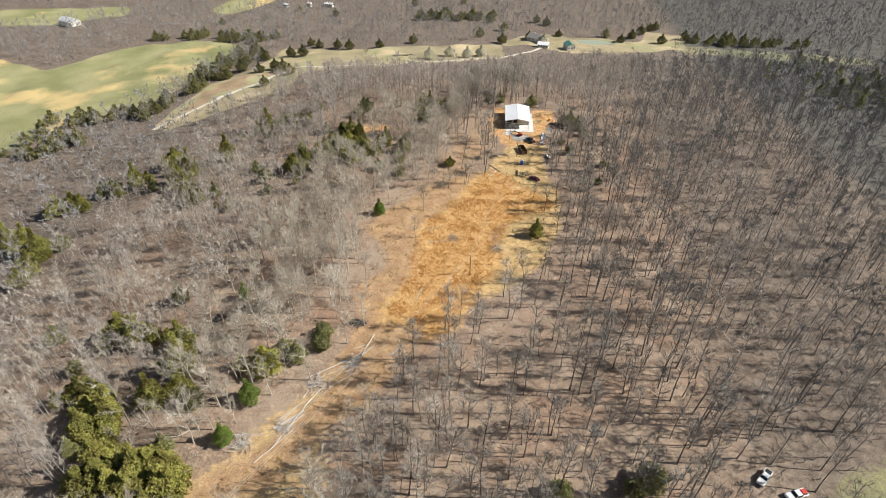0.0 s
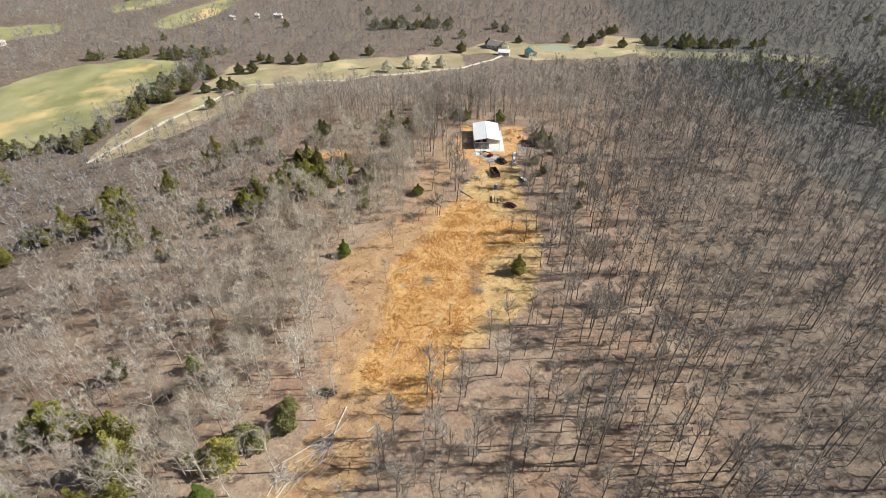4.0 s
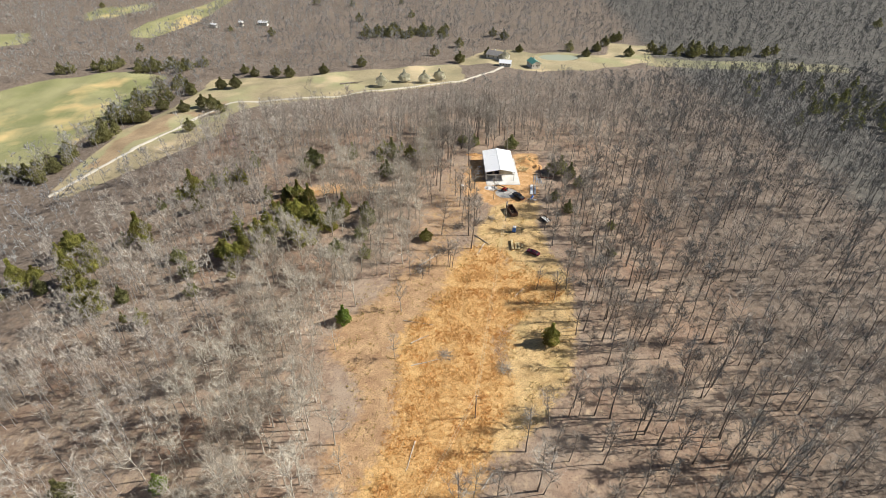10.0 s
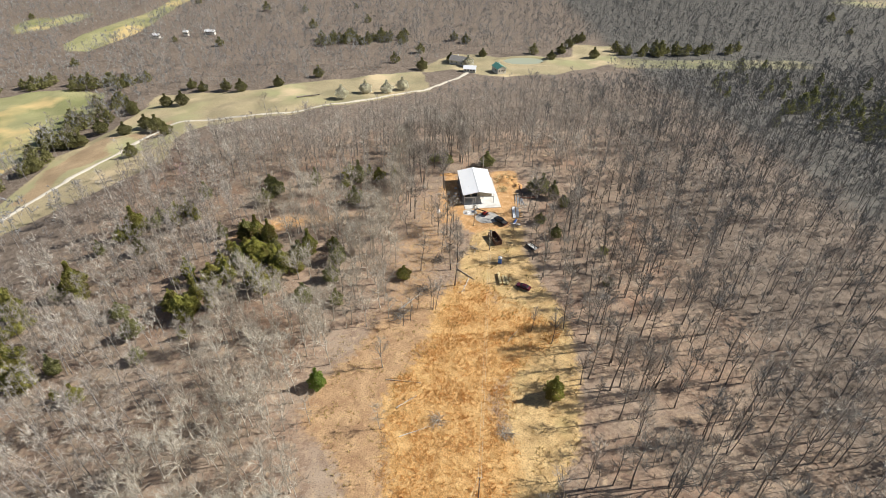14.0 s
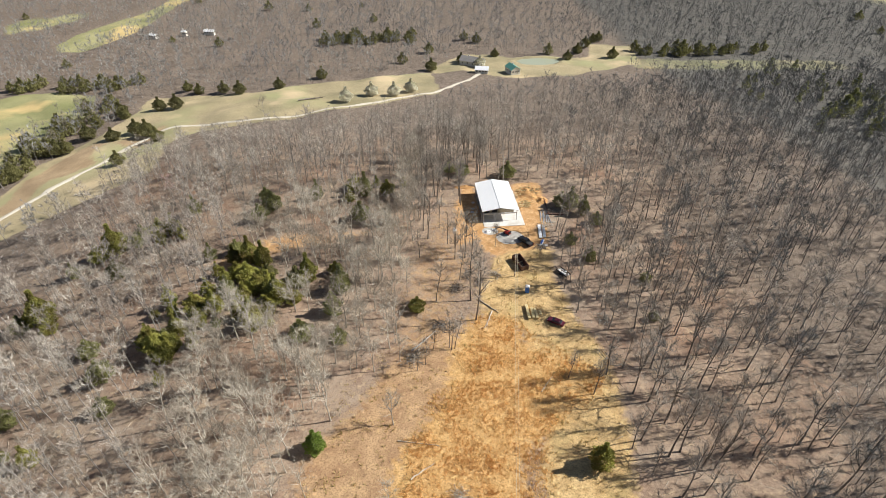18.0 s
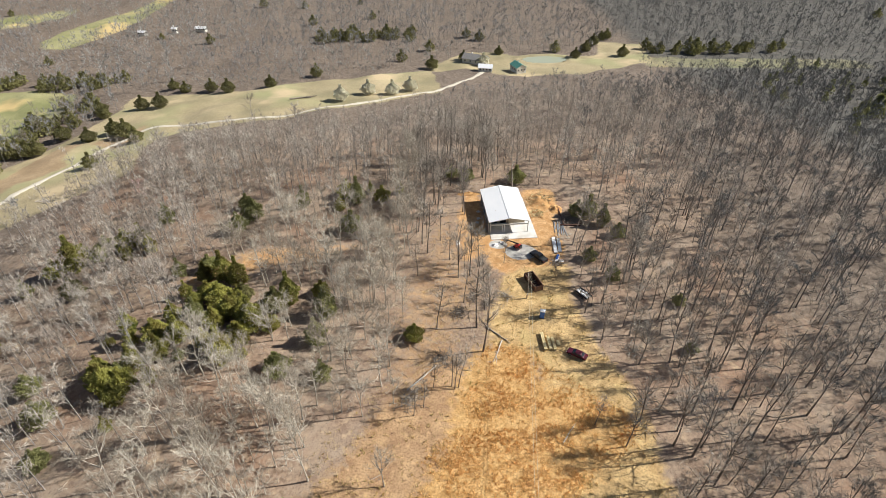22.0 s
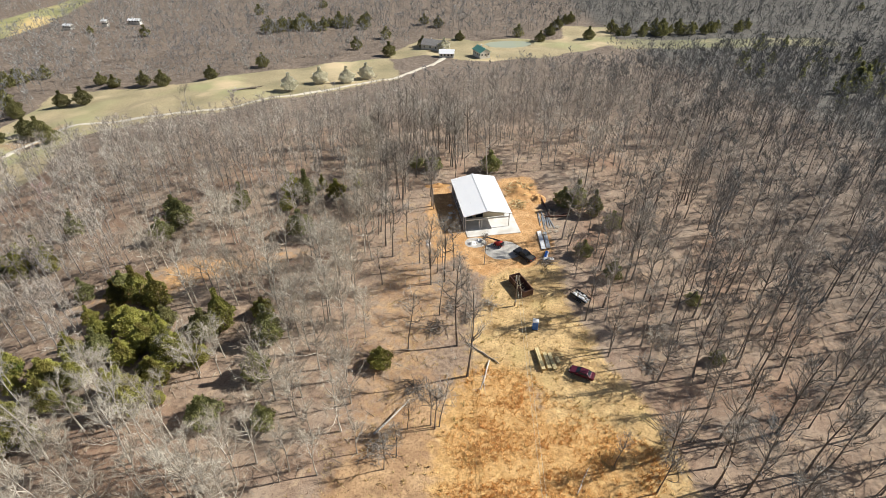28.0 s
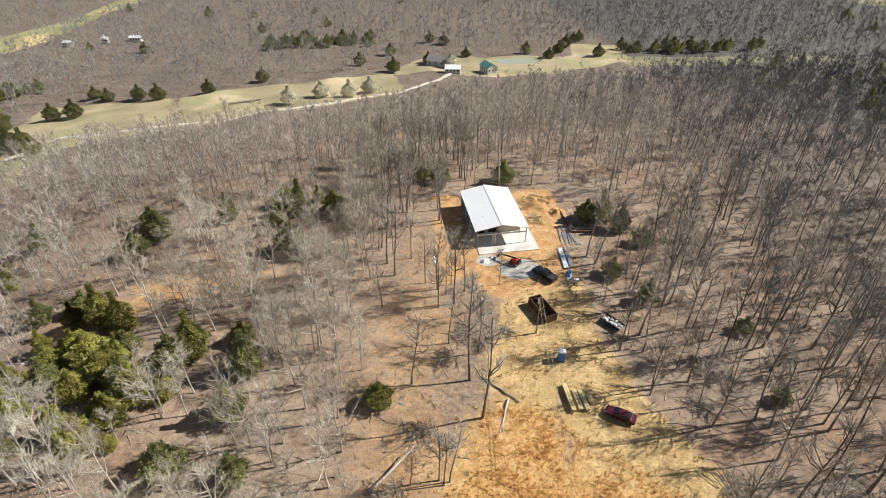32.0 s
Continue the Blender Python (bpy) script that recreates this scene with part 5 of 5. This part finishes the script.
east = rest[close & (rest[:, 0] > -22)]
shaded = pick_shaded(east, 18, 75)
scatter("bare_woods", wood_t, east[~shaded], [M_BARK, M_TWIG], "leafless dark hardwood trees standing in leaf litter", "woods")
scatter("oak_grove", wood_t, east[shaded], [M_BARK, M_TWIG_SHADE_TONED], "leafless trees in colours darkened for eastern shade, in leaf litter", "woods")
scatter("pale_woods", pale_wood_t, rest[close & (rest[:, 0] <= -22)], [M_GREY_BARK, M_TWIG_PALE], "leafless hardwood trees, pale-barked and coloured as if sunlit, in leaf litter", "woods")
far_near = rest[~close]
fx, fy = jitter_grid(-600, 520, 62, 580, 7.7)
gx2, gy2 = jitter_grid(-420, -135, -240, 62, 7.0)
hx2, hy2 = jitter_grid(130, 330, -215, 62, 5.2)
sx2, sy2 = jitter_grid(-200, 200, -340, -215, 7.0)
ix2, iy2 = jitter_grid(-150, 380, 50, 236, 7.6)
bx, by = np.concatenate([fx, gx2, hx2, ix2, sx2]), np.concatenate([fy, gy2, hy2, iy2, sy2])
back = rows(bx, by, 6)
back[:, 3] *= 0.85
# trees shortened to fit the camera's view of the drive and the pond
young = (back[:, 1] > 85) & (back[:, 1] < 236) & (back[:, 0] > -170) & (back[:, 0] < 210) & (back[:, 1] > 0.55 * back[:, 0] + 105)
back[young, 3] *= 0.68
middle = (back[:, 1] < 150) & (np.abs(back[:, 0]) < 160)
hill = np.concatenate([back[middle], np.column_stack([far_near[:, :5], far_near[:, 5] % 6])])
shaded = pick_shaded(hill, 40, 110)
scatter("hillside_woods", mid_t, hill[~shaded], [M_BARK_FAR, M_TWIG], "grey bare hardwood forest on a gentle slope", "woods")
scatter("shade_toned_hillside", mid_t, hill[shaded], [M_BARK_SHADE_TONED, M_TWIG_SHADE_TONED], "leafless forest in shade-darkened colours on a gentle slope", "woods")
rim = back[~middle]
shaded = pick_shaded(rim, 60, 150) & (rim[:, 1] > -80)
scatter("distant_woods", far_t, rim[~shaded], [M_BARK_FAR, M_TWIG_FAR_HAZED], "distant grey-brown leafless forest", "woods")
scatter("shade_toned_woods", far_t, rim[shaded], [M_BARK_SHADE_TONED, M_TWIG_SHADE_TONED], "leafless forest in shade-darkened colours on a far slope", "woods")

# the trees that can be told apart, each a thing
dark_trees = [(mesh_from("trunk", *tr, [M_BARK]), mesh_from("crown", *cr, [M_TWIG])) for tr, cr in near_t]
pale_trees = [(mesh_from("trunk", *tr, [M_GREY_BARK]), mesh_from("crown", *cr, [M_TWIG_PALE])) for tr, cr in pale_t]


def stand(x, y, scale, turn, k, label="tall leafless hardwood tree with grey branching crown"):
    ob = thing("bare_tree", pose(x, y, gz(x, y), 0, 0, turn) @ Matrix.Scale(scale, 4), label, "tree", "bare trees round the clearing")
    # west of -22 the paler set carries the sun-bright look in its colour
    trunk_me, crown_me = (pale_trees if x < -22 else dark_trees)[k]
    part("trunk", trunk_me, None, ob)
    part("crown", crown_me, None, ob)
    return ob


for x, y, z, s, turn, k in single:
    stand(x, y, s, math.degrees(turn), int(k))
# trees that stand free in the clearing and the yard
for i, (x, y, s) in enumerate([(-12.4, -57.4, 0.75), (-13.0, -56.6, 0.8), (-11.6, -57.0, 0.7), (-19, -62, 0.55), (-17, -57, 0.5), (-21, -64, 0.6), (-25.6, -97.7, 0.6), (-26, -79, 0.7),
                               (-4, -33, 0.85), (-10, -20, 0.9), (-16, -39, 0.85), (20.8, -34.6, 0.9), (22, -44.8, 0.85), (18.9, -114, 0.8), (15.2, -67, 0.6), (20, -72, 0.75), (-14.5, -3, 0.8), (-12, -12, 0.8), (-9, -30, 0.7), (3, -14, 0.55), (-107, 130, 0.9)]):
    stand(x, y, s, i * 47.0, i % 8, "slender bare tree standing free in dry grass")
# tall trees round the white trucks
for i, (x, y, s) in enumerate([(72.5, -171.5, 0.95), (72, -164, 1.15), (80, -177, 1.0), (90, -160, 1.3), (51, -175, 1.2), (58, -164, 1.2), (53, -181, 1.0), (86, -150, 1.2)]):
    stand(x, y, s, i * 61.0, i % 8, "tall dark-limbed bare tree near parked trucks")

# evergreens
cedar_t = [cedar(200 + i, 8.2 + 0.8 * (i % 3), 2.5 + 0.3 * (i % 2), 2900, 0.36, 0.55 + 0.2 * (i % 2)) for i in range(5)]
round_t = [cedar(230 + i, 6.4, 2.9, 2900, 0.36, 0.2) for i in range(3)]
cedar_me = [(mesh_from("trunk", *a, [M_BARK]), mesh_from("crown", *b, [M_CEDAR])) for a, b in cedar_t[:3] + round_t]
dark_me = [(mesh_from("trunk", *a, [M_BARK]), mesh_from("crown", *b, [M_CEDAR_DARK])) for a, b in round_t + cedar_t[:2]]
dull_me = [(mesh_from("trunk", *a, [M_BARK]), mesh_from("crown", *b, [M_CEDAR_DULL])) for a, b in cedar_t[3:] + round_t]
pine_me = [(mesh_from("trunk", *a, [M_BARK]), mesh_from("crown", *b, [M_PINE])) for a, b in cedar_t[:2]]
bloom_me = [(mesh_from("trunk", *a, [M_BARK]), mesh_from("crown", *b, [M_BLOSSOM])) for a, b in round_t[:2]]


def evergreen(name, x, y, s, meshes, k, label, category, group):
    ob = thing(name, pose(x, y, gz(x, y), 0, 0, k * 71.0) @ Matrix.Scale(s, 4), label, category, group)
    part("trunk", meshes[k % len(meshes)][0], None, ob)
    part("crown", meshes[k % len(meshes)][1], None, ob)


for i, (x, y) in enumerate(GREEN_CEDARS):
    big = (1.25 if y < -140 or x < -120 else 0.82) + 0.35 * ((i * 37) % 10) / 10
    evergreen("cedar_tree", x, y, big, cedar_me, i, "olive-green cedar standing among bare trees", "tree", "cedars in the woods")
    for k in range(1 + i % 2):
        a, d = i * 2.4 + k * 2.0, 4.4 + (i * 13 % 7) * 0.6
        evergreen("cedar_tree", x + d * math.cos(a), y + d * math.sin(a), 0.55 * big + 0.3 * ((i * 17 + k * 5) % 10) / 10, dull_me if (i + k) % 4 == 1 else cedar_me, i + k + 2, "smaller olive-green cedar beside a larger one", "tree", "cedars in the woods")
for i, (x, y) in enumerate(DULL_CEDARS):
    evergreen("cedar_tree", x, y, 0.75 + 0.4 * ((i * 53) % 10) / 10, dull_me, i, "dull grey-green cedar half hidden by bare trees", "tree", "cedars in the woods")
for i, (x, y) in enumerate(DARK_CEDARS):
    evergreen("cedar_tree", x, y, 0.8 + 0.3 * ((i * 29) % 10) / 10, dark_me, i, "dark green cedar in the shade of the woods", "tree", "cedars in the woods")
for i, (x, y, s) in enumerate([(17, -90, 0.95), (45, -32, 0.55), (42, -48, 0.5)]):
    evergreen("cedar_tree", x, y, s, cedar_me if i == 0 else dull_me, i + 6, "dark green cedar beside the clearing", "tree", "cedars by the clearing")
for i, (x, y, s) in enumerate([(31.5, 8, 1.05), (35, 4, 0.85), (38, -2, 0.75), (28.5, 9.5, 0.9), (27, -13, 0.7), (31, -22, 0.7), (13, 34, 0.5), (44, -181, 1.1), (24, -187, 0.9), (40, -184, 0.8)]):
    evergreen("cedar_tree", x, y, s, dull_me, i, "dull olive cedar at the edge of the building yard", "tree", "cedars by the clearing")
for i, (x, y, s) in enumerate([(-42, -85, 0.85), (-53, -174, 0.95), (-54, -186, 0.85), (-72, -137, 0.7), (-92, -35, 0.75)]):
    evergreen("pine_tree", x, y, s, pine_me, i, "bright yellow-green young pine", "tree", "young pines")
evergreen("evergreen_bush", -21.3, -42.5, 0.75, cedar_me, 4, "dense dark green bush casting a black shadow", "bush", "")
FIELD_CEDARS = [(-165, 82), (-186, 119), (-177, 127), (-168, 121), (-158, 110), (-182, 169), (-172, 170), (-168, 198), (-152, 198), (-140, 193), (-179, 207), (-116, 200), (-92, 224), (-16, 241), (-206, 109), (-210, 108), (-204, 127), (-198, 157), (-209, 146), (-204, 165),
                (34, 279), (89, 268), (101, 287), (112, 307), (122, 322), (128, 327), (125, 272), (7, 265), (13, 335), (23, 324), (-220, 42), (-226, 40), (-231, 36), (-215, 80)]
for i, (x, y) in enumerate(FIELD_CEDARS):
    evergreen("cedar_tree", x, y, 1.1 + 0.35 * ((i * 53) % 10) / 10, dark_me, i % 3, "round dark cedar on mown grass", "tree", "cedars in the field")
for i, (x, y) in enumerate([(-67, 162), (-53, 175), (-39, 174), (-29, 183), (20, 250)]):
    evergreen("blossoming_tree", x, y, 1.35, bloom_me, i, "small tree in pale cream blossom along the drive", "tree", "blossoming trees")
redbud = thing("redbud_tree", pose(-118.0, 33.0, gz(-118.0, 33.0), 0, 0, 20) @ Matrix.Scale(0.6, 4), "redbud tree with a pink haze of buds", "tree")
part("trunk", pale_trees[2][0], None, redbud)
part("crown", mesh_from("crown", *pale_t[2][1], [M_REDBUD]), None, redbud)
ax, ay = rng.normal(235, 38, 90), rng.normal(125, 42, 90)
keep = free_ground(ax, ay) & (ax > 165)
ax, ay = ax[keep], ay[keep]
scatter("evergreen_stand", [cedar(340 + i, 9.0, 2.6, 220, 1.0) for i in range(3)], rows(ax, ay, 3, 0.6, 1.3), [M_BARK, M_CEDAR_DULL], "dull evergreens mixed through bare woods", "woods")
# far evergreens: a hedge between the fields and bands in the distant woods
hx = np.concatenate([rng.uniform(-236, -214, 46), rng.uniform(-290, -236, 26), rng.uniform(-110, -30, 42), rng.uniform(140, 260, 34), rng.uniform(-330, -220, 26), rng.uniform(-500, 450, 22)])
hy = np.concatenate([rng.uniform(30, 190, 46), rng.uniform(-20, 40, 26), rng.uniform(320, 350, 42), rng.uniform(276, 300, 34), rng.uniform(212, 232, 26), rng.uniform(240, 560, 22)])
keep = free_ground(hx, hy) | (np.arange(len(hx)) < 72)
scatter("evergreen_belt", [cedar(300 + i, 7.0, 3.3, 300, 0.95, 0.25) for i in range(4)], rows(hx[keep], hy[keep], 4, 0.7, 1.25), [M_BARK, M_CEDAR_DARK], "belt of dark cedars between the fields and far woods", "woods")
kx, ky = rng.uniform(-240, -212, 60), rng.uniform(10, 200, 60)
scatter("hedgerow", mid_t, rows(kx, ky, 6, 0.5, 0.8), [M_BARK, M_TWIG], "bare hedgerow trees between two fields", "hedge")


# ---- grass and litter ----
def tufts(name, polys, per_m2, height, width, blades, mat, label, gaps=0.0):
    xs = np.concatenate([np.array([p[0] for p in poly], float) for poly in polys])
    ys = np.concatenate([np.array([p[1] for p in poly], float) for poly in polys])
    x0, x1, y0, y1 = xs.min(), xs.max(), ys.min(), ys.max()
    n = int((x1 - x0) * (y1 - y0) * per_m2)
    x, y = rng.uniform(x0, x1, n), rng.uniform(y0, y1, n)
    ok = np.zeros(n, bool)
    wx, wy = x + 1.5 * np.sin(y * 0.5) + rng.normal(size=n), y + 1.5 * np.sin(x * 0.4) + rng.normal(size=n)
    for poly in polys:
        ok |= inside(poly, wx, wy)
    patch = np.array([noise.noise(Vector((a * 0.22, b * 0.22, 3))) + 0.6 * noise.noise(Vector((a * 0.7, b * 0.7, 5))) for a, b in zip(x, y)])
    ok &= patch + rng.normal(size=n) * 0.25 > gaps
    x, y = np.repeat(x[ok], blades), np.repeat(y[ok], blades)
    n = len(x)
    base = np.column_stack([x + rng.normal(size=n) * 0.12, y + rng.normal(size=n) * 0.12, terrain(x, y) - 0.05])
    tip = base + np.column_stack([rng.normal(size=n) * 0.25, rng.normal(size=n) * 0.25, height * rng.uniform(0.5, 1.2, n)])
    a = rng.uniform(0, 6.28, n)
    side = np.column_stack([np.cos(a), np.sin(a), np.zeros(n)]) * width / 2
    v = np.stack([base - side, base + side, tip], 1).reshape(-1, 3)
    me = mesh_from(name, v, np.arange(3 * n).reshape(-1, 3), [mat])
    return tagged(new(name, me), label, "grass", kind="stuff")


tufts("tall_grass", [ORANGE], 6.0, 0.45, 0.11, 4, M_GRASS, "tall orange dry broom grass", -0.45)
tufts("broom_sedge", [ORANGE], 2.2, 0.65, 0.15, 6, M_GRASS, "waist-high clumps of golden broom sedge", 0.12)
tufts("short_grass", [STRAW_E, STRAW_W, THIN], 3.0, 0.25, 0.10, 3, M_STRAW, "short straw-coloured winter grass", 0.0)
tufts("straw_clumps", [STRAW_W, STRAW_E], 0.7, 0.7, 0.14, 6, M_STRAW, "pale clumps of standing dry grass", 0.15)
tufts("weeds", [STRAW_W, THIN], 0.5, 0.35, 0.10, 5, M_LEAF, "dark brown dead weeds scattered in the grass", 0.1)


def undergrowth(name, x, y, mat, label, tall=(0.8, 2.6), twigs=16, width=0.05):
    """Saplings and low brush: sprays of thin stems."""
    n = len(x)
    hgt = rng.uniform(*tall, n)
    base = np.repeat(np.column_stack([x, y, terrain(x, y)]), twigs, 0)
    hh = np.repeat(hgt, twigs)
    m = n * twigs
    up = base + np.column_stack([rng.normal(size=m) * hh * 0.22, rng.normal(size=m) * hh * 0.22, hh * rng.uniform(0.1, 0.75, m)])
    ways = np.column_stack([rng.normal(size=m) * 0.55, rng.normal(size=m) * 0.55, rng.uniform(0.2, 1.0, m)])
    ways /= np.linalg.norm(ways, axis=1)[:, None]
    soup = Soup()
    low = base + rng.normal(size=(m, 3)) * np.array([0.1, 0.1, 0])
    stem = up - low
    k = np.arange(m) % 3 == 0
    twig_sprays(soup, low[k], stem[k] / np.linalg.norm(stem[k], axis=1)[:, None], 1.3, width * 1.2, rng)
    twig_sprays(soup, up, ways, 0.75, width, rng)
    return tagged(new(name, mesh_from(name, *soup.arrays(), [mat])), label, "brush", kind="stuff")


ux, uy = jitter_grid(-140, 130, -215, 70, 4.0)
undergrowth("undergrowth", ux, uy, M_TWIG, "bare brush and saplings on the forest floor")
wx2, wy2 = jitter_grid(-135, -28, -215, 40, 2.4)
keep = np.array([noise.noise(Vector((a * 0.07, b * 0.07, 21))) > 0.08 for a, b in zip(wx2, wy2)])
wx2, wy2 = wx2[keep], wy2[keep]
undergrowth("pale_brush", wx2, wy2, M_TWIG_PALE, "dense pale brush and saplings between the trees", (1.0, 4.0), 22, 0.05)
vx, vy = jitter_grid(30, 140, -215, 70, 3.8)
undergrowth("dark_brush", vx, vy, M_BARK, "dark leafless brush under the trees", (0.8, 2.2), 18, 0.06)
# fallen branches and leaf drifts on the forest floor
dx, dy = jitter_grid(-120, 120, -215, 60, 2.6)
soup = Soup()
dn = len(dx)
da = rng.uniform(0, 6.28, dn)
twig_sprays(soup, np.column_stack([dx, dy, terrain(dx, dy) + 0.08]), np.column_stack([np.cos(da), np.sin(da), rng.uniform(0, 0.08, dn)]), 2.2, 0.14, rng)
tagged(new("deadfall", mesh_from("deadfall", *soup.arrays(), [M_WOOD])), "fallen grey branches scattered over leaf litter", "branches", kind="stuff")
